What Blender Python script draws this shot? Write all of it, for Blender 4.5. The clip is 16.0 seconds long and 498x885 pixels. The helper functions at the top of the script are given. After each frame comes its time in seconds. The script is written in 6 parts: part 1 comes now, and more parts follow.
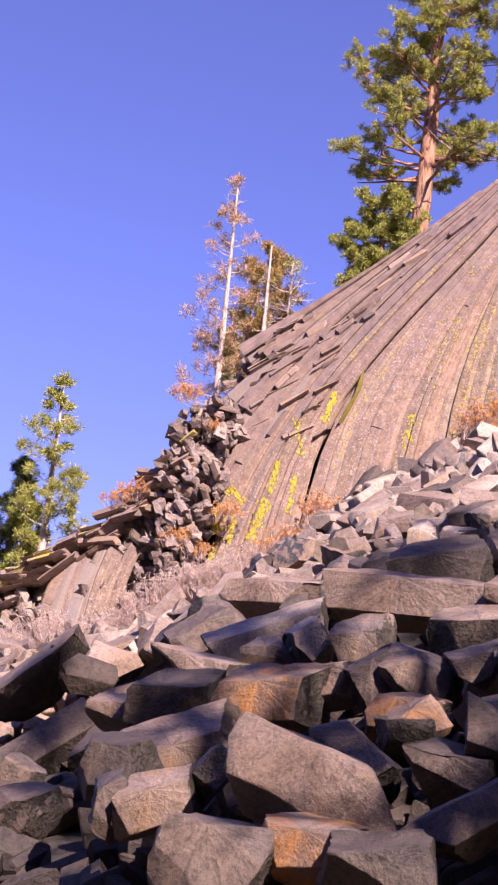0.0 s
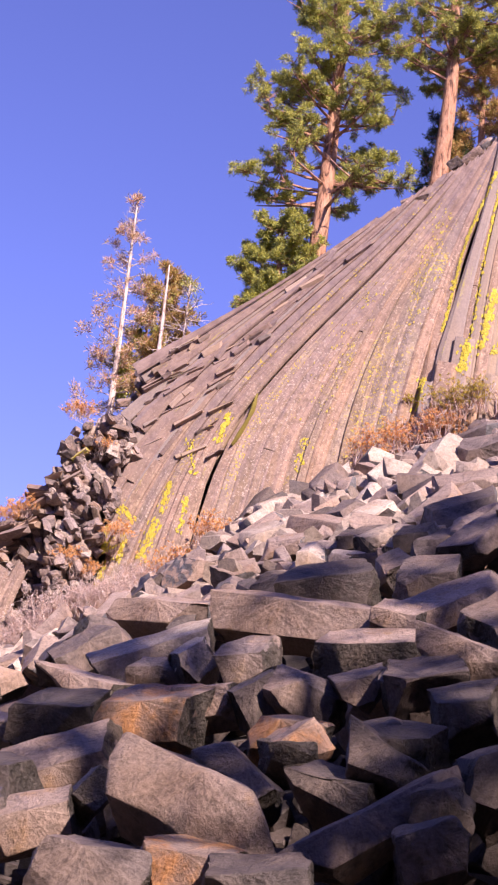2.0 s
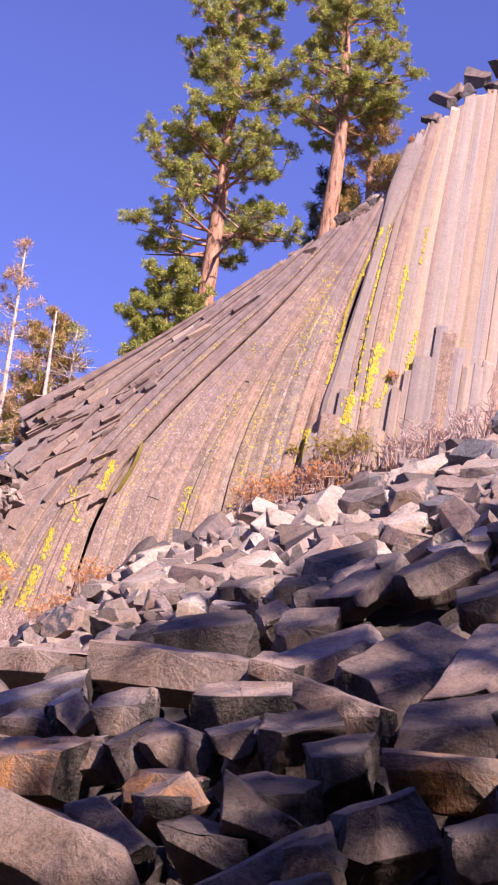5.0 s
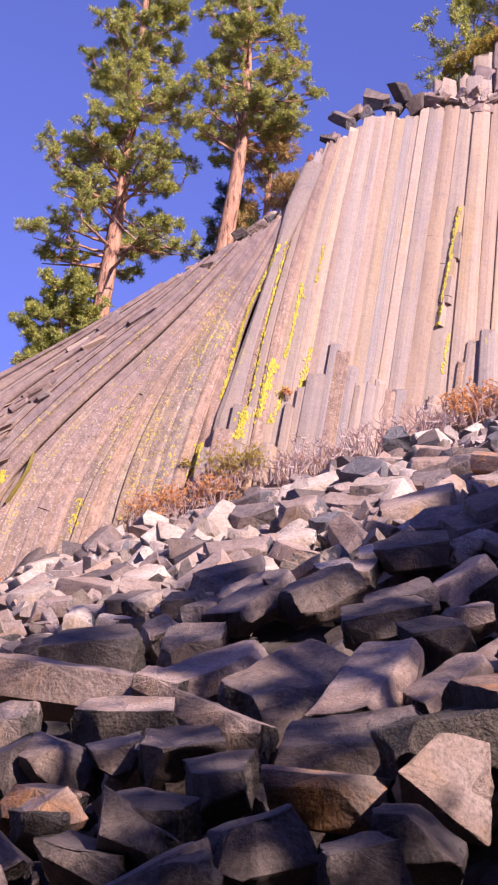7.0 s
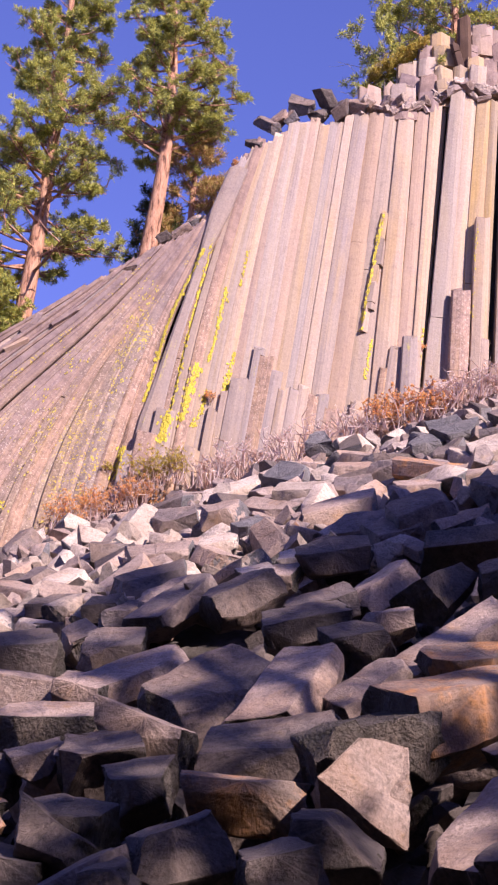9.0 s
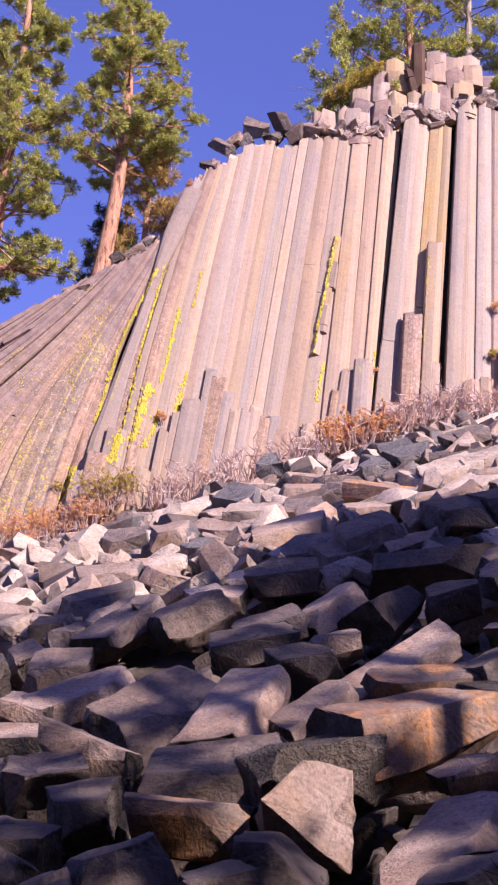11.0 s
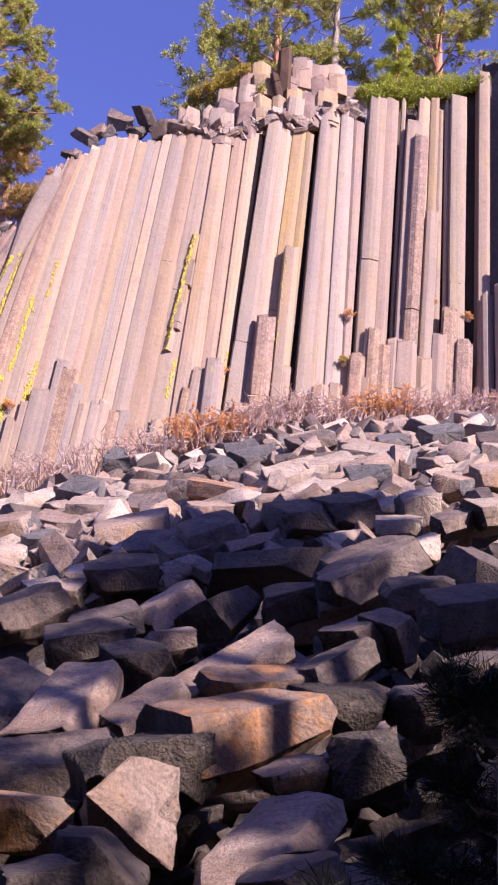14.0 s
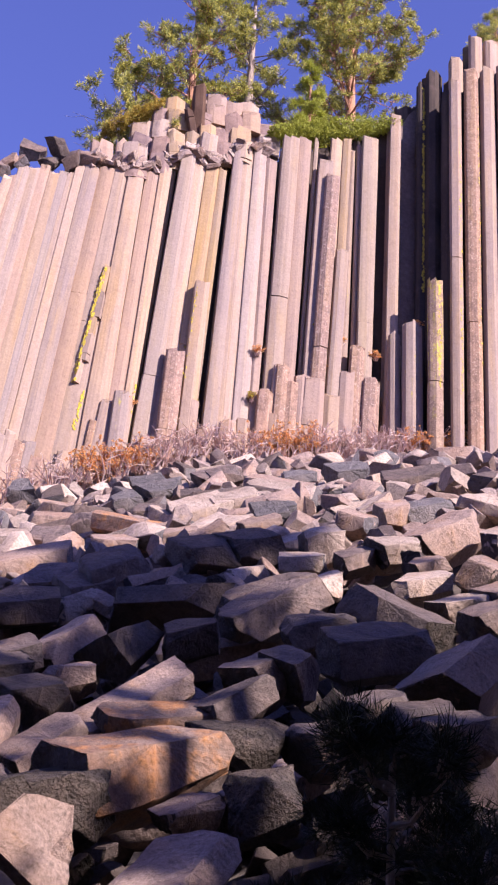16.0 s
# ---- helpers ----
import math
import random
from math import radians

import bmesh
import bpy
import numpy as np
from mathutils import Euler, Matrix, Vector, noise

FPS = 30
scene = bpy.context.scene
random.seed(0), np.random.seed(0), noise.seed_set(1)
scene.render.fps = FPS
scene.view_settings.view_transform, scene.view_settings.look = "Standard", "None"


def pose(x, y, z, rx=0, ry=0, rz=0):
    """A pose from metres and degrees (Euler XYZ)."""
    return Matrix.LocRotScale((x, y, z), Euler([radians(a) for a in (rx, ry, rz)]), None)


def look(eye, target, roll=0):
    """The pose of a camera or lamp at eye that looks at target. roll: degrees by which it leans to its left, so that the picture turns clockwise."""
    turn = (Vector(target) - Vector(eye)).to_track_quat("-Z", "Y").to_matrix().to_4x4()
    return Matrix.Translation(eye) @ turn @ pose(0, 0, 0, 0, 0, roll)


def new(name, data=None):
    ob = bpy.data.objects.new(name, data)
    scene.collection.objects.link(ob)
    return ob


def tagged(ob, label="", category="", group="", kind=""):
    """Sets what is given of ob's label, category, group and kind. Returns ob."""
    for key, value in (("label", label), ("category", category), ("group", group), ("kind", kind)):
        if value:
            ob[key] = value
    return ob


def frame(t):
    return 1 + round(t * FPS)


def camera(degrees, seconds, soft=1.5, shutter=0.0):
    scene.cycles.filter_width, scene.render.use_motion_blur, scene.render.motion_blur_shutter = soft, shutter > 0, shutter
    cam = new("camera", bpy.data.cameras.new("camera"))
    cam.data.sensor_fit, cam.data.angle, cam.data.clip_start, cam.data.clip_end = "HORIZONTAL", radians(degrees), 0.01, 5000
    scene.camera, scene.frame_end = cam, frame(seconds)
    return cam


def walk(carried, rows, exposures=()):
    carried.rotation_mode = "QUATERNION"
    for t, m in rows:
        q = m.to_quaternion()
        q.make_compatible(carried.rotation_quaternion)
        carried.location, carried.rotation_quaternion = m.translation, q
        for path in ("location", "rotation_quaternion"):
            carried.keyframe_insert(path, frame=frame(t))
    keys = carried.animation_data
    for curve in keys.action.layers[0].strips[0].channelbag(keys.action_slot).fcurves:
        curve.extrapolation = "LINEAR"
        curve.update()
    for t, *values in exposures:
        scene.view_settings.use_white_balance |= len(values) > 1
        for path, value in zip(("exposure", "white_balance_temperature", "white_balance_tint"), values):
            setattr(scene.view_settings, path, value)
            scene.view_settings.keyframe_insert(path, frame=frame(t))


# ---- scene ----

# ---- camera ----
cam = camera(19.25, 16.0, soft=2.2)
ROWS = [
    (0.0, -0.000, 0.000, 1.600, 108.07, -5.23, 12.80),
    (0.5, -0.006, 0.034, 1.594, 108.32, -5.30, 11.71),
    (1.0, 0.013, 0.027, 1.596, 108.64, -5.25, 10.66),
    (1.5, 0.023, 0.047, 1.601, 108.96, -5.22, 9.55),
    (2.0, 0.030, 0.051, 1.609, 109.28, -5.28, 8.41),
    (2.5, 0.046, 0.038, 1.615, 109.56, -5.22, 7.35),
    (3.0, 0.044, 0.036, 1.612, 109.87, -5.22, 6.36),
    (3.5, 0.061, 0.047, 1.623, 110.25, -5.05, 5.62),
    (6.0, 0.112, -0.013, 1.664, 112.13, -4.58, 2.13),
    (6.5, 0.143, -0.019, 1.670, 112.28, -4.48, 0.87),
    (7.0, 0.153, -0.016, 1.671, 112.36, -4.37, -0.40),
    (7.5, 0.141, 0.001, 1.668, 112.47, -4.24, -1.52),
    (8.0, 0.157, -0.022, 1.676, 112.50, -3.94, -2.29),
    (8.5, 0.155, -0.008, 1.685, 112.54, -3.76, -2.91),
    (11.0, 0.205, -0.002, 1.693, 113.65, -3.46, -5.28),
    (11.5, 0.213, 0.019, 1.691, 113.58, -3.48, -6.34),
    (12.0, 0.229, 0.029, 1.688, 113.49, -3.49, -7.65),
    (12.5, 0.239, 0.000, 1.681, 113.51, -3.63, -9.00),
    (13.0, 0.240, -0.019, 1.689, 113.56, -3.73, -10.13),
    (13.5, 0.242, -0.040, 1.690, 113.69, -3.78, -11.03),
    (14.0, 0.249, -0.041, 1.692, 113.93, -3.74, -11.82),
    (14.5, 0.263, -0.050, 1.697, 114.19, -3.59, -12.59),
    (15.0, 0.278, -0.047, 1.700, 114.57, -3.40, -13.47),
    (15.5, 0.284, -0.058, 1.704, 115.06, -3.32, -14.52),
    (16.0, 0.295, -0.055, 1.715, 115.48, -3.30, -15.55),
]
walk(cam, [(t, pose(x, y, z, rx, ry, rz)) for t, x, y, z, rx, ry, rz in ROWS], exposures=[(0.0, 1.25, 6620, 31), (3.6, 1.25, 6480, 31), (7.0, 1.25, 6290, 31), (16.0, 1.25, 6280, 31)])

# ---- world and sun ----
SUN = Vector((0.50, -0.65, 0.57)).normalized()
world = bpy.data.worlds.new("world")
scene.world = world
world.use_nodes = True
wn, wl = world.node_tree.nodes, world.node_tree.links
sky = wn.new("ShaderNodeTexSky")
sky.sky_type = "NISHITA"
sky.sun_disc = False
sky.sun_elevation = math.asin(SUN.z)
sky.sun_rotation = math.atan2(SUN.x, SUN.y)
sky.altitude = 900
sky.dust_density = 0.2
sky.ozone_density = 8.0
wn["Background"].inputs["Strength"].default_value = 0.083
cast = wn.new("ShaderNodeMix")
cast.data_type, cast.blend_type = "RGBA", "MULTIPLY"
cast.inputs["Factor"].default_value = 1.0
cast.inputs["B"].default_value = (1.37, 0.93, 1.25, 1)
wl.new(sky.outputs[0], cast.inputs["A"])
wl.new(cast.outputs["Result"], wn["Background"].inputs["Color"])
lamp = bpy.data.lights.new("sun", "SUN")
lamp.energy, lamp.angle, lamp.color = 4.25, radians(0.53), (1.0, 0.92, 0.785)
sun = new("sun", lamp)
sun.matrix_world = look(SUN * 60, (0, 0, 0))

# ---- materials ----


def shader(name, rough=0.9):
    m = bpy.data.materials.new(name)
    m.use_nodes = True
    n, l = m.node_tree.nodes, m.node_tree.links
    b = n["Principled BSDF"]
    b.inputs["Roughness"].default_value = rough
    b.inputs["Specular IOR Level"].default_value = 0.25
    return m, n, l, b


def noise_node(n, l, coord, scale, detail=5.0, rough=0.6, stretch=None):
    t = n.new("ShaderNodeTexNoise")
    t.inputs["Scale"].default_value, t.inputs["Detail"].default_value, t.inputs["Roughness"].default_value = scale, detail, rough
    if stretch:
        mp = n.new("ShaderNodeMapping")
        mp.inputs["Scale"].default_value = stretch
        l.new(coord, mp.inputs["Vector"])
        coord = mp.outputs["Vector"]
    l.new(coord, t.inputs["Vector"])
    return t.outputs["Fac"]


def ramp(n, l, fac, *stops):
    r = n.new("ShaderNodeValToRGB")
    while len(r.color_ramp.elements) < len(stops):
        r.color_ramp.elements.new(0.5)
    for e, (p, c) in zip(r.color_ramp.elements, stops):
        e.position, e.color = p, (*c, 1) if len(c) == 3 else c
    l.new(fac, r.inputs["Fac"])
    return r.outputs["Color"]


def blend(n, l, fac, a, b, kind="MIX"):
    x = n.new("ShaderNodeMix")
    x.data_type, x.blend_type = "RGBA", kind
    for s, v in ((x.inputs["Factor"], fac), (x.inputs["A"], a), (x.inputs["B"], b)):
        if isinstance(v, (int, float)):
            s.default_value = v
        elif isinstance(v, tuple):
            s.default_value = (*v, 1)
        else:
            l.new(v, s)
    return x.outputs["Result"]


def grey(v):
    return (v, v, v)


def bump(n, l, b, *layers):
    last = None
    for fac, strength, distance in layers:
        k = n.new("ShaderNodeBump")
        k.inputs["Strength"].default_value, k.inputs["Distance"].default_value = strength, distance
        l.new(fac, k.inputs["Height"])
        if last:
            l.new(last, k.inputs["Normal"])
        last = k.outputs["Normal"]
    l.new(last, b.inputs["Normal"])


def vary(n, l, low, high):
    """A grey that differs from object to object."""
    o = n.new("ShaderNodeObjectInfo")
    return ramp(n, l, o.outputs["Random"], (0.0, grey(low)), (1.0, grey(high)))


def block_rock(name, base, second, stain, stain_from=0.55, pits=0.2):
    """Basalt of the fallen blocks: base and second colour in broad clouds, a stain in patches, fine grain and pits."""
    m, n, l, b = shader(name, 0.6)
    co = n.new("ShaderNodeTexCoord").outputs["Object"]
    cloud = noise_node(n, l, co, 1.7, 6, 0.62)
    grain = noise_node(n, l, co, 26, 6, 0.7)
    fine = noise_node(n, l, co, 90, 3, 0.6)
    patch = noise_node(n, l, co, 2.6, 7, 0.66)
    c = blend(n, l, ramp(n, l, cloud, (0.35, grey(0)), (0.65, grey(1))), base, second)
    c = blend(n, l, ramp(n, l, patch, (stain_from, grey(0)), (stain_from + 0.13, grey(0.85))), c, stain)
    c = blend(n, l, 0.4, c, ramp(n, l, grain, (0.3, grey(0.5)), (0.68, grey(1.35))), "MULTIPLY")
    broad = noise_node(n, l, co, 0.9, 4, 0.6)
    c = blend(n, l, ramp(n, l, broad, (0.42, grey(0)), (0.60, grey(0.4))), c, (stain[0] * 0.7, stain[1] * 0.62, stain[2] * 0.62))
    specks = noise_node(n, l, co, 15, 3, 0.55)
    c = blend(n, l, 0.5, c, ramp(n, l, specks, (0.33, grey(0.42)), (0.44, grey(1.0))), "MULTIPLY")
    c = blend(n, l, ramp(n, l, fine, (0.62, grey(0)), (0.72, grey(0.2))), c, (0.6, 0.55, 0.5))
    scar = noise_node(n, l, co, 6.5, 8, 0.75)
    c = blend(n, l, 0.6, c, ramp(n, l, scar, (0.36, grey(0.5)), (0.5, grey(1.0)), (0.66, grey(1.3))), "MULTIPLY")
    c = blend(n, l, 1.0, c, vary(n, l, 0.75, 1.15), "MULTIPLY")
    l.new(c, b.inputs["Base Color"])
    hollow = noise_node(n, l, co, 20, 4, 0.6)
    dents = ramp(n, l, hollow, (0.38, grey(0)), (0.56, grey(1)))
    bump(n, l, b, (cloud, 0.45, 0.12), (patch, 0.5, 0.06), (scar, 0.55, 0.05), (specks, 0.35, 0.02), (grain, 0.3 + 0.6 * pits, 0.012), (dents, pits, 0.025))
    return m


TAN = block_rock("basalt_tan", (0.37, 0.27, 0.225), (0.285, 0.213, 0.185), (0.36, 0.22, 0.12), 0.58)
GREY = block_rock("basalt_grey", (0.135, 0.104, 0.099), (0.195, 0.15, 0.138), (0.30, 0.21, 0.14), 0.60)
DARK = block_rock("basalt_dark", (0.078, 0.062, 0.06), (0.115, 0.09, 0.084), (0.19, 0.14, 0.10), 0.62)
RUST = block_rock("basalt_rust", (0.27, 0.195, 0.16), (0.19, 0.14, 0.12), (0.46, 0.215, 0.08), 0.505)
PALE = block_rock("basalt_pale", (0.49, 0.39, 0.325), (0.41, 0.325, 0.275), (0.40, 0.28, 0.18), 0.60)
BROKEN = block_rock("basalt_broken_end", (0.13, 0.12, 0.126), (0.18, 0.165, 0.168), (0.21, 0.175, 0.155), 0.62, 0.5)
MAUVE = block_rock("basalt_mauve", (0.26, 0.20, 0.19), (0.36, 0.28, 0.255), (0.42, 0.29, 0.20), 0.58)
ROUGH = block_rock("basalt_pitted", (0.085, 0.07, 0.06), (0.12, 0.095, 0.08), (0.16, 0.12, 0.09), 0.60, 1.0)


def column_rock(name, base, second, streak, lichen=0.0, grime=0.3, everywhere=False, specks=False, patina=False):
    """Basalt of the standing columns, streaked along their length (UV: around, along in metres), with crusts of yellow lichen."""
    m, n, l, b = shader(name, 0.9)
    tc = n.new("ShaderNodeTexCoord")
    uv, co = tc.outputs["UV"], tc.outputs["Object"]
    streaks = noise_node(n, l, uv, 1.0, 5, 0.6, (5.0, 0.28, 1))
    cloud = noise_node(n, l, co, 0.55, 6, 0.62)
    grain = noise_node(n, l, co, 16, 6, 0.7)
    blotch = noise_node(n, l, co, 3.0, 7, 0.68)
    c = blend(n, l, ramp(n, l, cloud, (0.36, grey(0)), (0.62, grey(1))), base, second)
    c = blend(n, l, ramp(n, l, streaks, (0.48, grey(0)), (0.66, grey(0.8))), c, streak)
    lines = noise_node(n, l, uv, 1.0, 3, 0.5, (26.0, 0.12, 1))
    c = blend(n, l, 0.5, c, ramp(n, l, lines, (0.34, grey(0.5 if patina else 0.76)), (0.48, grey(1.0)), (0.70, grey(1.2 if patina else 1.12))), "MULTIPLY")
    c = blend(n, l, ramp(n, l, blotch, (0.56, grey(0)), (0.68, grey(grime))), c, (0.17, 0.12, 0.12))
    c = blend(n, l, 0.4, c, ramp(n, l, grain, (0.3, grey(0.6)), (0.68, grey(1.3))), "MULTIPLY")
    c = blend(n, l, 1.0, c, vary(n, l, 0.84, 1.06), "MULTIPLY")
    if grime >= 0.4:
        # weathered skin: mottled, with dark mauve scabs and pale flecks
        mottle = noise_node(n, l, co, 5.0, 7, 0.78)
        c = blend(n, l, 0.85, c, ramp(n, l, mottle, (0.36, grey(0.62)), (0.5, grey(1.0)), (0.64, grey(1.28))), "MULTIPLY")
        scab = noise_node(n, l, uv, 1.0, 6, 0.72, (9.0, 2.2, 1))
        c = blend(n, l, ramp(n, l, scab, (0.57, grey(0)), (0.66, grey(0.6))), c, (0.17, 0.125, 0.125))
        fleck = noise_node(n, l, co, 17.0, 4, 0.6)
        c = blend(n, l, ramp(n, l, fleck, (0.58, grey(0)), (0.64, grey(0.7))), c, (0.55, 0.45, 0.38))
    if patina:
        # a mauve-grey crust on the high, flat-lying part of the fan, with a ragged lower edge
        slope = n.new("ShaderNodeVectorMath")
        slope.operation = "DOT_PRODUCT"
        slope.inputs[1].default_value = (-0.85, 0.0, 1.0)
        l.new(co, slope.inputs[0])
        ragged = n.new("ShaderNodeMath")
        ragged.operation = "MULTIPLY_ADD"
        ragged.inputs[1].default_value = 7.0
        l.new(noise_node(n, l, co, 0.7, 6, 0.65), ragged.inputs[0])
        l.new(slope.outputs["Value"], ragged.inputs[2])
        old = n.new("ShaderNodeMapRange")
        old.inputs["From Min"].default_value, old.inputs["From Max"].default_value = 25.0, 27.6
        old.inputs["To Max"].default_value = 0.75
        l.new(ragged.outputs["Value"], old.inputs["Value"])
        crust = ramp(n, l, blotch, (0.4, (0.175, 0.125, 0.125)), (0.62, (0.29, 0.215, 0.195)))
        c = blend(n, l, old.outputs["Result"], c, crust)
    hue = n.new("ShaderNodeTexWhiteNoise")
    hue.noise_dimensions = "1D"
    l.new(n.new("ShaderNodeObjectInfo").outputs["Random"], hue.inputs["W"])
    c = blend(n, l, 1.0, c, ramp(n, l, hue.outputs["Value"], (0.0, (1.06, 0.98, 0.86)), (0.5, (1.03, 0.98, 0.94)), (1.0, (0.96, 0.96, 0.99))), "MULTIPLY")
    if lichen:
        run = noise_node(n, l, uv, 1.0, 6, 0.7, (7.0, 0.5, 1))
        spots = noise_node(n, l, co, 7.0, 6, 0.75)
        mask = blend(n, l, 1.0, ramp(n, l, run, (0.62 - lichen, grey(0)), (0.70 - lichen, grey(1))), ramp(n, l, spots, (0.44, grey(0)), (0.54, grey(1))), "MULTIPLY")
        if not everywhere:
            zone = noise_node(n, l, co, 0.33, 3, 0.6)
            mask = blend(n, l, 1.0, mask, ramp(n, l, zone, (0.46, grey(0)), (0.56, grey(1))), "MULTIPLY")
        yellow = ramp(n, l, grain, (0.3, (0.44, 0.34, 0.04)), (0.7, (0.54, 0.50, 0.07)))
        c = blend(n, l, mask, c, yellow)
    if specks:
        dots = noise_node(n, l, co, 13.0, 3, 0.6)
        where = noise_node(n, l, co, 0.5, 3, 0.6)
        mask = blend(n, l, 1.0, ramp(n, l, dots, (0.575, grey(0)), (0.615, grey(1))), ramp(n, l, where, (0.42, grey(0)), (0.54, grey(1))), "MULTIPLY")
        c = blend(n, l, mask, c, ramp(n, l, grain, (0.3, (0.50, 0.30, 0.05)), (0.7, (0.52, 0.44, 0.08))))
    l.new(c, b.inputs["Base Color"])
    bump(n, l, b, (cloud, 0.3, 0.15), (lines, 0.35, 0.02), (streaks, 0.25, 0.05), (blotch, 0.4, 0.05), (grain, 0.35, 0.02))
    return m


C_PALE = column_rock("column_pale", (0.42, 0.33, 0.265), (0.39, 0.305, 0.255), (0.44, 0.32, 0.20), 0.0, 0.18)
C_TAN = column_rock("column_tan", (0.41, 0.30, 0.225), (0.37, 0.28, 0.24), (0.34, 0.25, 0.215), 0.0, 0.3)
C_PINK = column_rock("column_pink", (0.34, 0.27, 0.245), (0.39, 0.305, 0.25), (0.42, 0.30, 0.19), 0.0, 0.25)
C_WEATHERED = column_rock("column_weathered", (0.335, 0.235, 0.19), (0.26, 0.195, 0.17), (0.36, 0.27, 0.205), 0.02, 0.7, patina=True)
C_LICHEN = column_rock("column_lichen", (0.36, 0.265, 0.20), (0.32, 0.245, 0.215), (0.28, 0.205, 0.175), 0.12, 0.4)
C_CRUST = column_rock("column_crusted", (0.36, 0.28, 0.20), (0.32, 0.25, 0.215), (0.28, 0.205, 0.175), 0.19, 0.4, everywhere=True)
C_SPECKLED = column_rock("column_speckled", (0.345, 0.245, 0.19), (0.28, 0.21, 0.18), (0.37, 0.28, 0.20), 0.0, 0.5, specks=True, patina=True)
C_GREY = column_rock("column_grey", (0.345, 0.275, 0.24), (0.30, 0.245, 0.225), (0.36, 0.275, 0.22), 0.03, 0.38)
C_MOSS = column_rock("column_mossy", (0.30, 0.24, 0.05), (0.22, 0.17, 0.04), (0.38, 0.33, 0.06), 0.0, 0.3)
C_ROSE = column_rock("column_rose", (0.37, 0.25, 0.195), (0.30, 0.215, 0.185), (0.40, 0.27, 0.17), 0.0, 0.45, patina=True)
C_WHITE = column_rock("column_whitish", (0.40, 0.335, 0.30), (0.36, 0.30, 0.275), (0.42, 0.34, 0.26), 0.0, 0.2)
C_STAIN = column_rock("column_ochre_stained", (0.42, 0.305, 0.19), (0.38, 0.29, 0.215), (0.46, 0.31, 0.13), 0.0, 0.22)
C_STUMP = column_rock("column_brown", (0.085, 0.05, 0.036), (0.12, 0.075, 0.055), (0.15, 0.09, 0.06), 0.0, 0.2)
# basalt darkened so that recesses and open joints look shaded
C_SHADE = column_rock("column_shade", (0.055, 0.045, 0.042), (0.085, 0.068, 0.06), (0.11, 0.085, 0.07), 0.0, 0.3)


def soil(name, a, b2, scale):
    m, n, l, b = shader(name, 0.95)
    co = n.new("ShaderNodeTexCoord").outputs["Object"]
    x, y = noise_node(n, l, co, scale, 8, 0.7), noise_node(n, l, co, scale * 9, 5, 0.7)
    c = blend(n, l, ramp(n, l, x, (0.35, grey(0)), (0.65, grey(1))), a, b2)
    c = blend(n, l, 0.6, c, ramp(n, l, y, (0.3, grey(0.5)), (0.7, grey(1.3))), "MULTIPLY")
    l.new(c, b.inputs["Base Color"])
    bump(n, l, b, (x, 0.6, 0.2), (y, 0.6, 0.05))
    return m


SCREE = soil("scree_earth", (0.12, 0.10, 0.09), (0.08, 0.065, 0.06), 0.8)
MASS = soil("rock_mass", (0.22, 0.17, 0.15), (0.15, 0.12, 0.11), 0.7)


def leaf(name, *colours, through_light=0.25):
    m, n, l, b = shader(name, 0.6)
    g = n.new("ShaderNodeNewGeometry")
    steps = [(i / max(1, len(colours) - 1), c) for i, c in enumerate(colours)]
    c = ramp(n, l, g.outputs["Random Per Island"], *steps)
    l.new(c, b.inputs["Base Color"])
    tr = n.new("ShaderNodeBsdfTranslucent")
    l.new(c, tr.inputs["Color"])
    mx = n.new("ShaderNodeMixShader")
    mx.inputs[0].default_value = through_light
    l.new(b.outputs[0], mx.inputs[1])
    l.new(tr.outputs[0], mx.inputs[2])
    l.new(mx.outputs[0], n["Material Output"].inputs["Surface"])
    return m


NEEDLES = leaf("pine_needles", (0.10, 0.14, 0.065), (0.40, 0.41, 0.10), (0.68, 0.62, 0.14), (0.13, 0.18, 0.08), (0.48, 0.46, 0.10), (0.70, 0.62, 0.15), through_light=0.3)
NEEDLES_DARK = leaf("dark_needles", (0.05, 0.07, 0.025), (0.08, 0.10, 0.035), (0.11, 0.12, 0.04))
NEEDLES_RED = leaf("rust_needles", (0.48, 0.22, 0.09), (0.36, 0.32, 0.09), (0.54, 0.30, 0.13), (0.34, 0.32, 0.08))
NEEDLES_DYING = leaf("dying_needles", (0.64, 0.34, 0.20), (0.46, 0.40, 0.17), (0.68, 0.42, 0.31), (0.60, 0.29, 0.14))
# needles coloured near black: the sapling's deep shade is in this tone
NEEDLES_SHADE = leaf("shade_dark_needles", (0.012, 0.018, 0.009), (0.02, 0.027, 0.012), through_light=0.1)
JUNIPER = leaf("juniper_green", (0.26, 0.30, 0.05), (0.48, 0.50, 0.08), (0.38, 0.42, 0.07), through_light=0.3)
DRY = leaf("dry_twigs", (0.74, 0.60, 0.56), (0.80, 0.68, 0.63), (0.64, 0.49, 0.45), (0.72, 0.50, 0.38), through_light=0.4)
ORANGE = leaf("orange_leaves", (0.82, 0.40, 0.14), (0.80, 0.46, 0.20), (0.70, 0.34, 0.13), (0.74, 0.52, 0.24), through_light=0.4)
OLIVE = leaf("olive_leaves", (0.46, 0.38, 0.07), (0.56, 0.40, 0.09), (0.38, 0.34, 0.06), through_light=0.4)


CRUST_YELLOW = soil("lichen_yellow", (0.66, 0.50, 0.06), (0.56, 0.46, 0.07), 3.0)
CRUST_ORANGE = soil("lichen_orange", (0.56, 0.40, 0.08), (0.52, 0.44, 0.12), 3.0)


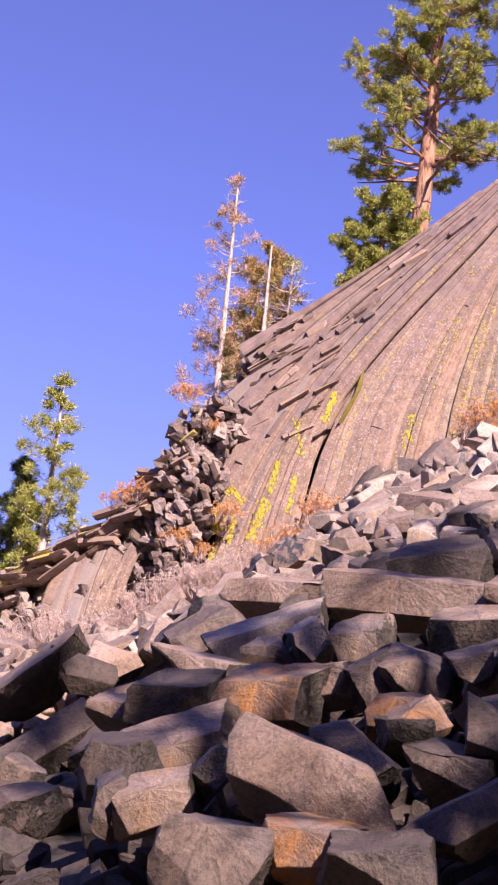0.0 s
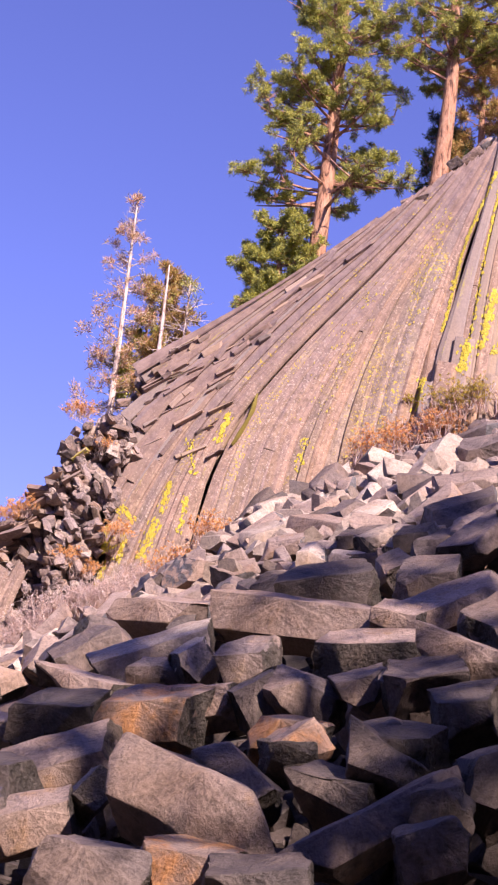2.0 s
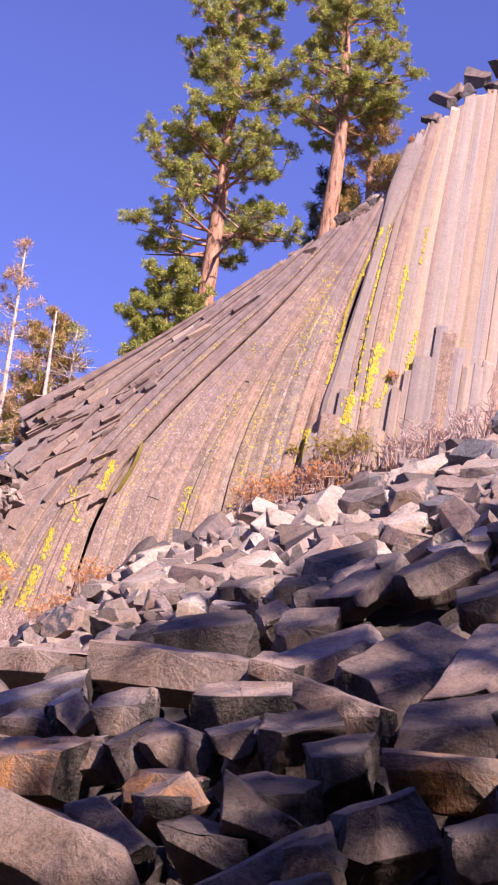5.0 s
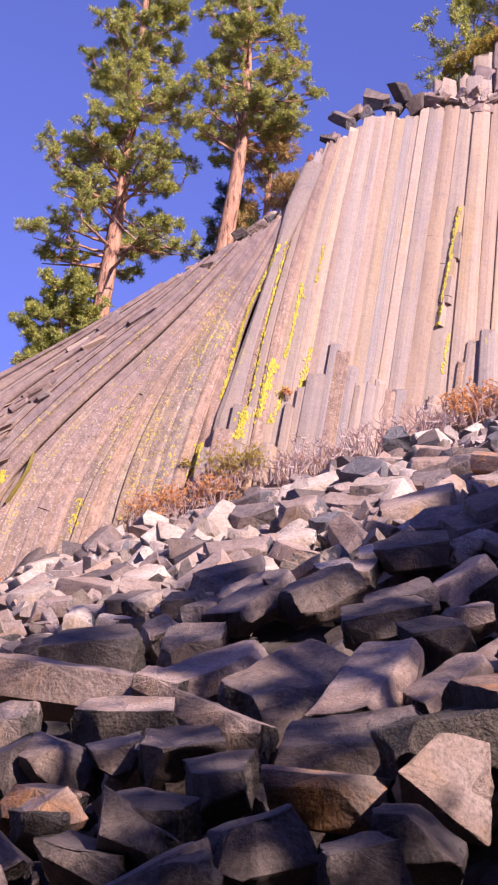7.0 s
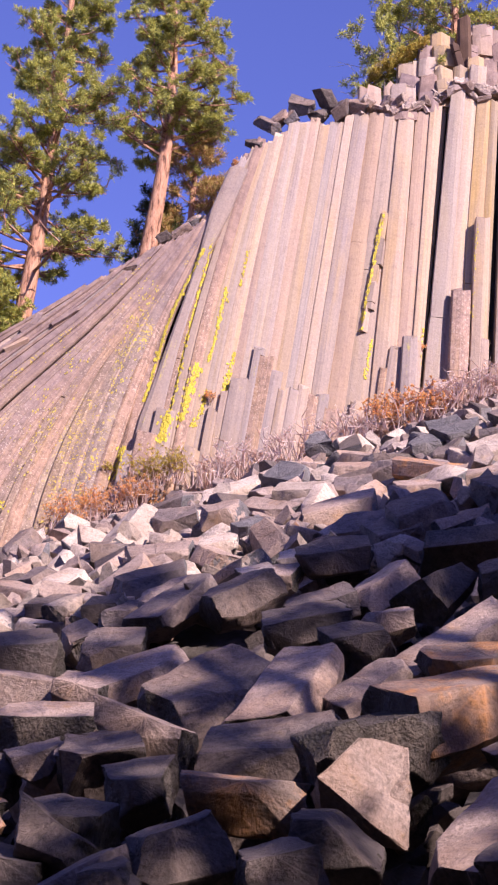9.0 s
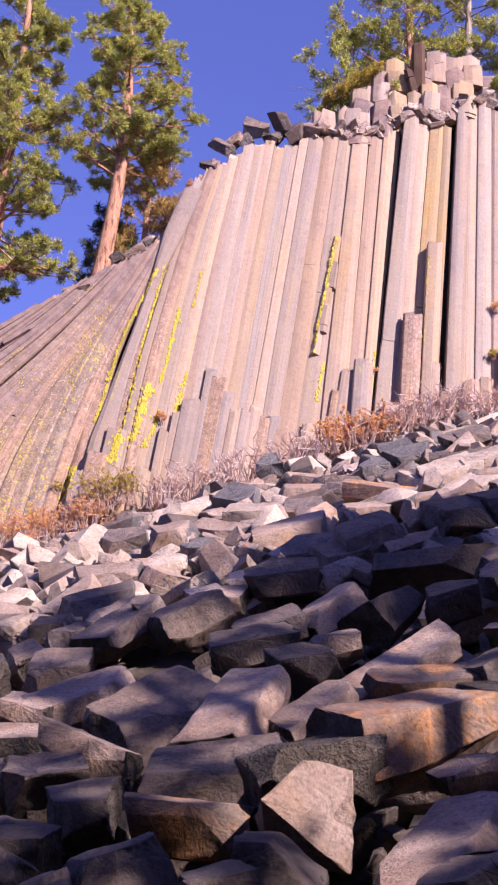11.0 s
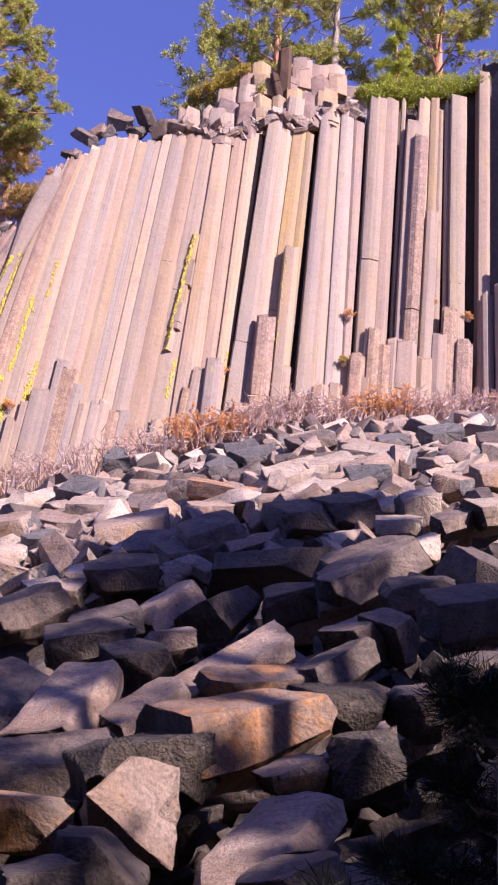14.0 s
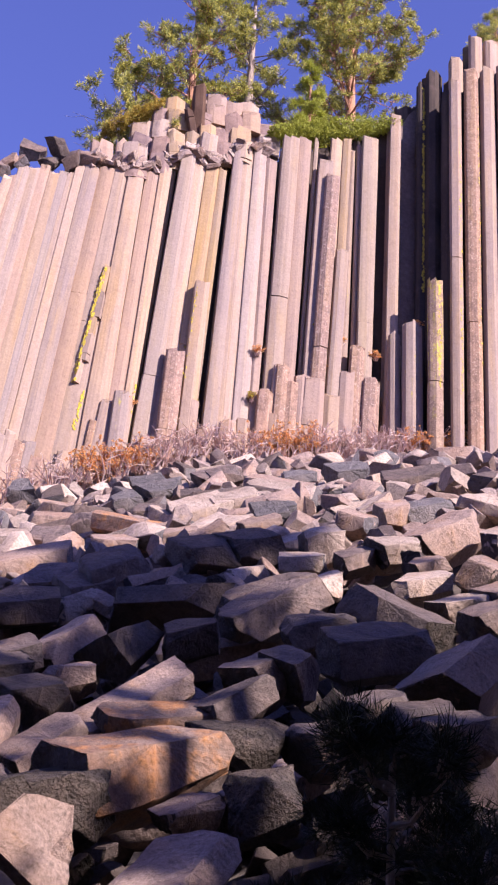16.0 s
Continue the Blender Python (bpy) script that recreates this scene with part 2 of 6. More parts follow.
def bark(name, a, b2, crack):
    m, n, l, b = shader(name, 0.9)
    co = n.new("ShaderNodeTexCoord").outputs["Object"]
    plates = noise_node(n, l, co, 1.0, 6, 0.65, (9, 9, 2.2))
    fine = noise_node(n, l, co, 1.0, 5, 0.7, (40, 40, 9))
    c = ramp(n, l, plates, (0.40, crack), (0.47, a), (0.62, b2))
    c = blend(n, l, 0.5, c, ramp(n, l, fine, (0.3, grey(0.55)), (0.7, grey(1.3))), "MULTIPLY")
    l.new(c, b.inputs["Base Color"])
    bump(n, l, b, (plates, 0.9, 0.08), (fine, 0.5, 0.02))
    return m


BARK = bark("pine_bark", (0.42, 0.21, 0.13), (0.52, 0.30, 0.20), (0.14, 0.07, 0.05))
BARK_GREY = bark("grey_bark", (0.34, 0.27, 0.23), (0.44, 0.36, 0.31), (0.16, 0.12, 0.10))
BARK_PALE = bark("pale_bark", (0.60, 0.47, 0.42), (0.70, 0.57, 0.51), (0.34, 0.23, 0.18))
BARK_DEAD = bark("dead_wood", (0.46, 0.33, 0.28), (0.56, 0.42, 0.36), (0.26, 0.16, 0.12))

# ---- mesh helpers ----


def empty(name, label, category, group="", kind="", at=(0, 0, 0)):
    ob = new(name)
    ob.location = at
    return tagged(ob, label, category, group, kind)


def mesh_from(name, verts, faces, material, uvs=None, smooth=0.0):
    me = bpy.data.meshes.new(name)
    me.from_pydata([tuple(v) for v in verts], [], faces)
    me.materials.append(material)
    if uvs is not None:
        lay = me.uv_layers.new(name="UVMap")
        flat = [c for f in faces for v in f for c in uvs[v]]
        lay.data.foreach_set("uv", flat)
    if smooth:
        me.polygons.foreach_set("use_smooth", [True] * len(me.polygons))
        me.set_sharp_from_angle(angle=radians(smooth))
    me.update()
    return me


def part(name, me, parent, label=""):
    ob = new(name, me)
    ob.parent = parent
    if label:
        ob["label"] = label
    return ob


def tube(verts, faces, pts, radii, sides=6):
    """Adds a tapered tube along pts to verts and faces."""
    base = len(verts)
    for i, p in enumerate(pts):
        d = (pts[min(i + 1, len(pts) - 1)] - pts[max(i - 1, 0)]).normalized()
        a = d.cross(Vector((0.3, 0.9, 0.2))).normalized()
        b = d.cross(a)
        for k in range(sides):
            w = 2 * math.pi * k / sides
            verts.append(p + (a * math.cos(w) + b * math.sin(w)) * radii[i])
    for i in range(len(pts) - 1):
        for k in range(sides):
            j = (k + 1) % sides
            faces.append((base + i * sides + k, base + i * sides + j, base + (i + 1) * sides + j, base + (i + 1) * sides + k))
    verts.append(pts[-1] + (pts[-1] - pts[-2]).normalized() * radii[-1])
    for k in range(sides):
        faces.append((base + (len(pts) - 1) * sides + k, base + (len(pts) - 1) * sides + (k + 1) % sides, len(verts) - 1))


# ---- the lie of the land ----


def talus(x, y):
    """Height of the top of the scree."""
    k = max(0.0, y - 10)
    xx = max(-11.0, min(11.5, x)) + 0.35 * (max(0, x - 11.5) + min(0, x + 11))
    z = 2.4 + 0.49 * (y - 10) + xx * (0.27 + k / 27.5 * 0.17)
    dip = min(1.0, max(0.0, (-6 - x) / 3)) * min(1.0, max(0.0, (y - 20) / 8))
    hollow = min(1.0, max(0.0, (x - 8) / 3)) * min(1.0, max(0.0, (y - 31) / 4.5))
    return max(z - 1.6 * dip - 0.9 * hollow, 0.25 * math.tanh(max(0, z + 2)))


RIDGE = [(-60, 5), (-30, 6.5), (-20, 8.6), (-16.7, 10.4), (-13.6, 12.4), (-12.2, 14.3), (-10.3, 17.2), (-8.2, 18.4), (-6.8, 19.4), (-5.3, 20.5), (-3.2, 22.2), (-1.5, 23.9),
         (0.1, 25.4), (0.9, 26.9), (1.9, 27.8), (4.2, 28.6), (6.5, 29.4), (8.8, 30.2), (11.4, 31.6), (14.2, 33.2), (15.2, 35.4), (17.5, 36.9), (22, 38), (60, 36)]


def ridge(x):
    for (a, za), (b, zb) in zip(RIDGE, RIDGE[1:]):
        if a <= x <= b:
            return za + (zb - za) * (x - a) / (b - a)
    return 5.0


FACE = 38.0


def sheet(name, xs, ys, height, material, label, category):
    verts = [(x, y, height(x, y)) for y in ys for x in xs]
    w = len(xs)
    faces = [(j * w + i, j * w + i + 1, (j + 1) * w + i + 1, (j + 1) * w + i) for j in range(len(ys) - 1) for i in range(w - 1)]
    ob = new(name, mesh_from(name, verts, faces, material, smooth=60))
    return tagged(ob, label, category, kind="structure")


def steps(*spans):
    out = []
    for a, b, n in spans:
        out += [a + (b - a) * i / n for i in range(n)]
    return out + [spans[-1][1]]


def ground_height(x, y):
    fade = max(0.0, 1 - max(0, abs(x) - 30) / 60)
    rough = 0.12 * noise.noise((x * 0.9, y * 0.9, 0)) if abs(x) < 40 and y < 45 else 0
    inside = talus(x, min(y, 40)) - 0.55 - 0.95 * min(1, max(0, (25 - y) / 3)) * min(1, max(0, (y - 5) / 3)) if y > 3 else 0.0
    return max(0.0, inside) * fade + rough


sheet("ground", steps((-3000, -60, 8), (-60, -20, 10), (-20, 20, 80), (20, 60, 10), (60, 3000, 8)),
      steps((-3000, -20, 8), (-20, 4, 12), (4, 41, 74), (41, 80, 4), (80, 3000, 8)), ground_height, SCREE,
      "dark stony earth between and under the fallen blocks", "ground")


def hill_height(x, y):
    back = y - FACE - 0.9
    z = ridge(x) - 0.5 + 0.05 * back + 0.15 * noise.noise((x * 0.6, y * 0.6, 4))
    if back <= 0:
        z = min(z, 2.0) if back < -0.01 else z
    z += 1.5 * min(1, max(0, back - 0.7)) * min(1, max(0, (x - 4) / 2)) * min(1, max(0, (15 - x) / 2))
    return z - max(0, abs(x) - 40) * 0.2 - max(0, back - 40) * 0.25


sheet("hill", steps((-60, -20, 12), (-20, 24, 88), (24, 60, 9)), steps((FACE + 0.88, FACE + 0.9, 1), (FACE + 0.9, FACE + 12, 16), (FACE + 12, FACE + 150, 12)),
                 hill_height, MASS, "rocky hilltop of weathered basalt and dry earth behind the columns", "hill")

# ---- the columns ----
# Lines along which the columns run, from the skyline down to the scree: x and z on the face.
GUIDES = [
    [(-4.0, 21.8), (-6.8, 19.6), (-10.3, 17.3)],
    [(-2.9, 22.7), (-3.6, 21.9), (-6.2, 19.3), (-9.0, 16.6), (-11.0, 13.4)],
    [(-2.0, 23.4), (-3.4, 21.6), (-6.0, 19.1), (-8.4, 16.0), (-9.95, 13.1), (-11.0, 9.8)],
    [(-1.1, 23.9), (-3.2, 20.7), (-6.0, 17.5), (-7.6, 15.1), (-8.2, 12.0), (-8.3, 10.6)],
    [(-0.5, 24.5), (-1.5, 22.2), (-3.3, 19.6), (-4.4, 17.1), (-5.2, 14.9), (-5.6, 11.9)],
    [(-0.1, 25.1), (-0.6, 23.7), (-2.0, 21.3), (-3.2, 18.2), (-3.8, 15.8), (-4.1, 12.6)],
    [(0.3, 25.9), (-0.4, 23.4), (-0.9, 21.4), (-1.3, 19.7), (-1.6, 18.3), (-2.4, 14.0)],
    [(0.7, 27.0), (0.0, 24.7), (-0.5, 22.4), (-1.0, 19.8), (-1.5, 15.0)],
    [(1.9, 28.2), (1.4, 23.9), (1.1, 20.7), (0.5, 15.5)],
    [(3.2, 28.6), (2.7, 23.6), (2.3, 19.5), (1.95, 16.3)],
    [(3.95, 28.8), (3.5, 24.0), (3.05, 19.2), (2.85, 17.0)],
]
NS = 15


def resample(pts, n=NS):
    p = np.array(pts, float)
    # smooth the corners, then take even steps
    for _ in range(3):
        q = [p[0]]
        for a, b in zip(p, p[1:]):
            q += [0.75 * a + 0.25 * b, 0.25 * a + 0.75 * b]
        p = np.array(q + [p[-1]])
    s = np.r_[0, np.cumsum(np.hypot(*np.diff(p, axis=0).T))]
    return np.stack([np.interp(np.linspace(0, s[-1], n), s, p[:, k]) for k in (0, 1)], 1)


RAILS = [resample(g) for g in GUIDES]


def rail(k):
    i = min(int(k), len(RAILS) - 2)
    return RAILS[i] + (RAILS[i + 1] - RAILS[i]) * (k - i)


def rail_each(ks):
    """The line whose place in the fan differs from step to step."""
    return np.stack([rail(float(k))[i] for i, k in enumerate(ks)])


def prism(line, half, depth, y, seed, gaps=1.0, flat=False):
    """A column along line (x, z), half as wide as half at each step, made of a few lengths with open cross joints."""
    rnd = random.Random(seed)
    j1, j2 = rnd.uniform(-0.3, 0.3), rnd.uniform(-0.3, 0.3)
    style = rnd.choice((0, 0, 1, 2, 2))
    if flat:
        # two broad facets that meet in a low arris
        at = rnd.uniform(-0.45, 0.45)
        corners = [(-1, 0.3), (-0.9, -0.55 + 0.6 * j1), (at, -0.95), (0.9, -0.55 - 0.6 * j1), (1, 0.3), (0.5, 0.9), (-0.5, 0.9)]
    elif style == 0:
        corners = [(-1, 0.1), (-0.66 + 0.2 * j2, -0.8 + j1), (0.66 + 0.2 * j2, -0.8 - j1), (1, 0.1), (0.5, 0.9), (-0.5, 0.9)]
    elif style == 1:
        corners = [(-1, 0.0), (j1, -0.95), (1, 0.0), (0.5, 0.9), (-0.5, 0.9)]
    else:
        s = rnd.choice((-1, 1))
        corners = [(-1, 0.1), (-0.72, -0.55), (0.35 * s + 0.2 * j1, -0.95), (0.85, -0.4), (1, 0.15), (0.4, 0.9), (-0.4, 0.9)]
    worn = []
    for p, c, q in zip(corners[-1:] + corners, corners, corners[1:] + corners[:1]):
        worn += [(c[0] + 0.06 * (p[0] - c[0]), c[1] + 0.06 * (p[1] - c[1])), (c[0] + 0.06 * (q[0] - c[0]), c[1] + 0.06 * (q[1] - c[1]))]
    ring = [(math.atan2(q, p), math.hypot(p, q)) for p, q in worn]
    n = len(ring)
    cuts = sorted(rnd.uniform(0.3, 0.95) for _ in range(rnd.choice((0, 0, 0, 1, 1))))
    stations = np.linspace(0, 1, len(line))
    verts, faces, uvs = [], [], []
    s_all = np.r_[0, np.cumsum(np.hypot(*np.diff(line, axis=0).T))]
    spans = list(zip([0.0] + cuts, cuts + [1.0]))
    for a, b in spans:
        ts = [a] + [t for t in stations if a + 0.012 < t < b - 0.012] + [b]
        ox, oy = rnd.gauss(0, 0.006) * gaps, rnd.gauss(0, 0.012) * gaps
        first = len(verts)
        length = s_all[-1]
        for j, t in enumerate(ts):
            end = j in (0, len(ts) - 1)
            te = t + (0.008 / length * 2 if j == 0 and a > 0 else 0)
            x, z = (np.interp(te, stations, line[:, 0]), np.interp(te, stations, line[:, 1]))
            x2, z2 = (np.interp(min(1, te + 0.03), stations, line[:, 0]), np.interp(min(1, te + 0.03), stations, line[:, 1]))
            x1, z1 = (np.interp(max(0, te - 0.03), stations, line[:, 0]), np.interp(max(0, te - 0.03), stations, line[:, 1]))
            d = Vector((x2 - x1, 0, z2 - z1)).normalized()
            side = Vector((-d.z, 0, d.x))
            h = np.interp(te, stations, half)
            shrink = 0.97 if end else 1.0
            for k, (w, r) in enumerate(ring):
                wob = 1 + 0.05 * noise.noise((k * 3.1 + seed, te * 9, 0))
                cap = d * (rnd.uniform(-0.10, 0.12) if j == 0 and a == 0 else rnd.uniform(-0.012, 0.012))
                p = Vector((x + ox, y + oy, z)) + side * (math.cos(w) * r * h * shrink * wob) + Vector((0, 1, 0)) * (math.sin(w) * r * depth * shrink * wob) + cap
                verts.append(p)
                uvs.append((k / n * 1.6 + seed * 0.37, te * length + seed * 1.7))
        for j in range(len(ts) - 1):
            for k in range(n):
                m = (k + 1) % n
                faces.append((first + j * n + k, first + j * n + m, first + (j + 1) * n + m, first + (j + 1) * n + k))
        faces.append(tuple(first + k for k in range(n))[::-1])
        faces.append(tuple(first + (len(ts) - 1) * n + k for k in range(n)))
    return verts, faces, uvs


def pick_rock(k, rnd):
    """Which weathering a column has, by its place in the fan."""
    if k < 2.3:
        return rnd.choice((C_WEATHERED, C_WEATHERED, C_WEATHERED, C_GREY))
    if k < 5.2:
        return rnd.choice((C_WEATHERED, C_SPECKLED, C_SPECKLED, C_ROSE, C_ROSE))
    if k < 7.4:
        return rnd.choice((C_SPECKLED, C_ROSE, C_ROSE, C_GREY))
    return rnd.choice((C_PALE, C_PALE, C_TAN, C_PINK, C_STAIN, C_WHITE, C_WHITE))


# Open joints in the fan: from and to, and the stretch of the line over which they gape.
CRACKS = ((2.9, 3.07, 0.0, 0.97, 0.35), (5.86, 6.55, 0.2, 0.7, 0.4))


def gape(c, n=NS):
    """How far an open joint gapes at each step, from 0 to 1."""
    u = np.clip((np.linspace(0, 1, n) - c[2]) / (c[3] - c[2]), 0, 1)
    lens = u ** c[4] * (1 - u) ** 0.8
    return np.clip(lens / lens.max(), 0, 1)


cliff = empty("cliff", "tall cliff of tan basalt columns that fan out and curve to one side", "cliff", kind="structure")


def add_column(name, line, half, depth, y, seed, rock, parent=None, gaps=1.0, flat=False):
    v, f, uv = prism(line, half, depth, y, seed, gaps=gaps, flat=flat)
    return part(name, mesh_from("column", v, f, rock, uv, smooth=18), parent or cliff)


def main_face():
    rnd = random.Random(5)
    last = len(RAILS) - 1.0001
    # how far along the fan each column stands
    edges, k = [0.0], 0.0
    while k < last:
        a, b = rail(k), rail(min(k + 0.02, last))
        d = np.hypot(*(a - b).T)
        gap = (np.max(d) * 0.9 if 6.3 < k < 7.7 else np.mean(d[4:]) * 0.5 + np.max(d) * 0.5 if k < 5.8 or k > 6.3 else np.mean(d[2:9])) / 0.02
        step = (rnd.uniform(0.2, 0.34) if k < 3.2 else rnd.uniform(0.34, 0.52) if k < 6.3 else rnd.uniform(0.22, 0.36) if k < 7.7 else rnd.uniform(0.3, 0.46)) / max(gap, 0.6)
        for c in CRACKS:
            if k < c[0] < k + step * 1.4:
                edges.append(c[0])
                k = c[1] - step
        k += step
        edges.append(min(k, last))
    for i, (lo, hi) in enumerate(zip(edges, edges[1:])):
        if hi - lo < 1e-4 or any(abs(lo - c[0]) < 1e-6 for c in CRACKS):
            continue
        los, his = np.full(NS, lo), np.full(NS, hi)
        beside = False
        for c in CRACKS:
            # the two neighbours close the joint where it does not gape
            if abs(hi - c[0]) < 1e-6:
                his = c[0] + (c[1] - c[0]) * 0.6 * (1 - gape(c))
                beside = True
            if abs(lo - c[1]) < 1e-6:
                los = c[1] - (c[1] - c[0]) * 0.4 * (1 - gape(c))
                beside = True
        k = (lo + hi) / 2
        line, one, two = rail_each((los + his) / 2), rail_each(los), rail_each(his)
        half = np.clip(np.hypot(*(two - one).T) * 0.53, 0.05, 0.42)
        y = FACE + rnd.gauss(0, 0.02 if k < 7.4 else 0.012) + (rnd.uniform(0.05, 0.14) if rnd.random() < 0.16 and k < 7.4 else 0)
        if 6.4 < k < 6.9:
            y -= 0.15
        if k < 2.3:
            y += rnd.uniform(-0.05, 0.07)
        depth = float(np.mean(half)) * (rnd.uniform(0.38, 0.62) if k < 7.4 else rnd.uniform(0.13, 0.22))
        line[:, 1] += (rnd.uniform(-0.22, 0.22) if k > 7 else rnd.uniform(-0.06, 0.06)) * np.linspace(1, 0, NS)
        if k < 2:
            first, end = rnd.uniform(0.0, 0.06), 1 - rnd.uniform(0.0, 0.16)
            line = resample(np.stack([np.interp(np.linspace(first, end, NS), np.linspace(0, 1, NS), line[:, c]) for c in (0, 1)], 1))
        add_column("column", line, half, depth, y, 100 + i, pick_rock(k, rnd), flat=k > 7.2 or rnd.random() < 0.5)
        # a second row behind closes the gaps
        rock = rnd.choice((C_TAN, C_PINK, C_WEATHERED))
        if not beside and not 5.6 < k < 7.5:
            add_column("column", line + np.array([0.1, -0.1]), half * 1.05, 0.2, FACE + 0.32, 300 + i, rock)
        for _ in range(rnd.choice((0, 1, 1)) if k < 2.2 else 0):
            # loose slabs lying on the weathered shoulder
            a = rnd.uniform(0.05, 0.86)
            piece = np.stack([np.interp(np.linspace(a, a + rnd.uniform(0.03, 0.08), 6), np.linspace(0, 1, NS), line[:, c]) for c in (0, 1)], 1)
            add_column("column", piece + np.array([0, 0.0]), np.full(6, rnd.uniform(0.07, 0.13)), 0.12, FACE - rnd.uniform(-0.02, 0.06), 3000 + i * 7 + int(a * 100), rnd.choice((C_WEATHERED, C_WEATHERED, C_TAN)))


main_face()
# near-black backing column: the shade inside the open joint as colour
add_column("column", rail(6.1), np.full(NS, 0.3), 0.15, FACE + 0.6, 1150, C_SHADE)


def face_column(xt, zt, xb, zb, top_half, foot_half, back, rock):
    """A straight column of the pale face: the middle of its head and foot, half its width there, and how far it stands back."""
    seed = 400 + int(xt * 40)
    rnd = random.Random(seed)
    s = np.linspace(0, 1.12, 12)
    line = np.stack([xt + (xb - xt) * s, zt + (zb - zt) * s], 1)
    half = (top_half + (foot_half - top_half) * s) * 1.09
    depth = max(0.1, float(np.mean(half)) * rnd.uniform(0.26, 0.46))
    add_column("column", line, half, depth, FACE + back + 0.35 * depth, seed, rock, flat=True)
    if back < 0.1:
        add_column("column", line + np.array([0.0, -0.3]), half * 0.9, depth, FACE + back + 0.45, seed + 1, C_TAN)


face_column(4.18, 28.87, 3.28, 19.25, 0.23, 0.24, 0, C_PINK)
face_column(4.66, 28.99, 3.80, 19.34, 0.25, 0.27, 0.04, C_TAN)
face_column(5.12, 29.11, 4.41, 19.45, 0.21, 0.34, 0.02, C_PALE)
face_column(5.57, 29.07, 5.06, 19.57, 0.25, 0.32, -0.03, C_PINK)
face_column(6.10, 29.29, 5.63, 19.68, 0.21, 0.22, 0.05, C_TAN)
face_column(6.50, 29.48, 6.01, 19.75, 0.19, 0.15, 0, C_PALE)
face_column(6.82, 29.86, 6.23, 19.79, 0.09, 0.04, 0.3, C_STAIN)
face_column(7.19, 30.26, 6.54, 19.84, 0.23, 0.27, -0.02, C_WHITE)
face_column(7.59, 29.75, 7.02, 19.93, 0.21, 0.22, 0.03, C_PALE)
face_column(8.01, 29.81, 7.49, 20.02, 0.21, 0.25, 0, C_STAIN)
face_column(8.35, 29.85, 7.91, 20.10, 0.13, 0.17, 0.05, C_STAIN)
face_column(8.82, 30.77, 8.52, 20.21, 0.16, 0.22, -0.02, C_PINK)
face_column(9.16, 30.88, 8.97, 20.29, 0.17, 0.23, 0.03, C_PALE)
face_column(9.54, 30.96, 9.43, 20.38, 0.21, 0.24, 0, C_WHITE)
face_column(9.94, 30.70, 9.81, 20.45, 0.18, 0.14, 0.06, C_TAN)
face_column(10.55, 31.60, 10.35, 20.55, 0.27, 0.27, -0.04, C_PALE)
face_column(11.04, 31.80, 10.82, 20.63, 0.22, 0.20, 0, C_TAN)
face_column(11.49, 32.01, 11.23, 20.71, 0.07, 0.05, 0.25, C_WHITE)
face_column(11.76, 30.91, 11.52, 20.76, 0.25, 0.27, -0.12, C_GREY)
face_column(12.17, 32.05, 11.96, 20.84, 0.20, 0.19, 0.06, C_PALE)
face_column(12.50, 32.13, 12.29, 20.90, 0.14, 0.14, 0.02, C_STAIN)
face_column(12.75, 31.83, 12.63, 20.97, 0.10, 0.16, 0.2, C_GREY)
face_column(12.98, 32.05, 12.97, 21.03, 0.09, 0.08, 0.15, C_PINK)
face_column(13.30, 32.29, 13.26, 21.08, 0.27, 0.24, -0.05, C_WHITE)
face_column(14.18, 33.54, 14.15, 21.25, 0.18, 0.18, -0.05, C_PALE)


def straight(x, zt, zb, lean=0.0, n=6):
    return np.stack([np.linspace(x + lean, x, n), np.linspace(zt, zb, n)], 1)


def buttress():
    """Straight columns that stand forward at the far end, with shaded sides."""
    rnd = random.Random(9)
    # the recess columns carry the shade beside the buttress in their colour
    rows = [(14.55, 39.3, 33.7, 0.3, C_SHADE), (14.98, 39.3, 34.9, 0.3, C_SHADE), (15.32, 38.5, 35.5, 0.16, C_SHADE), (15.72, 38.3, 35.95, 0.27, C_SHADE), (15.22, 36.85, 26.45, 0.24, C_LICHEN), (15.86, 36.75, 34.45, 0.2, C_PINK), (16.42, 36.65, 34.95, 0.24, C_ROSE),
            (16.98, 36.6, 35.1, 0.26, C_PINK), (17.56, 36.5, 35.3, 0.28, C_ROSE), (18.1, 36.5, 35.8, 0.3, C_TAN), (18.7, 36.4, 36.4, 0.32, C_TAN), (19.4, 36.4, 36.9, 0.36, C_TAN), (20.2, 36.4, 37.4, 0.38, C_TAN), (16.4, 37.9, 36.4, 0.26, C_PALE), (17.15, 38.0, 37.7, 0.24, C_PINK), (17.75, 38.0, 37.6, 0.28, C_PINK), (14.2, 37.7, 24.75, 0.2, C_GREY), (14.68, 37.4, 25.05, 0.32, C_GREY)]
    for i, (x, y, zt, h, rock) in enumerate(rows):
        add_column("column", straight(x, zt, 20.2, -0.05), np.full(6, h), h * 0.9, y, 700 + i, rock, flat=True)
        if zt < 30:
            continue
        # two rows behind, coloured dark as shade between the front columns
        add_column("column", straight(x + 0.2, zt - 0.5 + rnd.uniform(0, 0.9), 20.2), np.full(6, 0.4), 0.42, y + 0.75, 730 + i, C_SHADE)
        add_column("column", straight(x + 0.4, zt - 0.6 + rnd.uniform(0, 1.2), 20.2), np.full(6, 0.4), 0.42, y + 1.5, 760 + i, C_SHADE)


buttress()
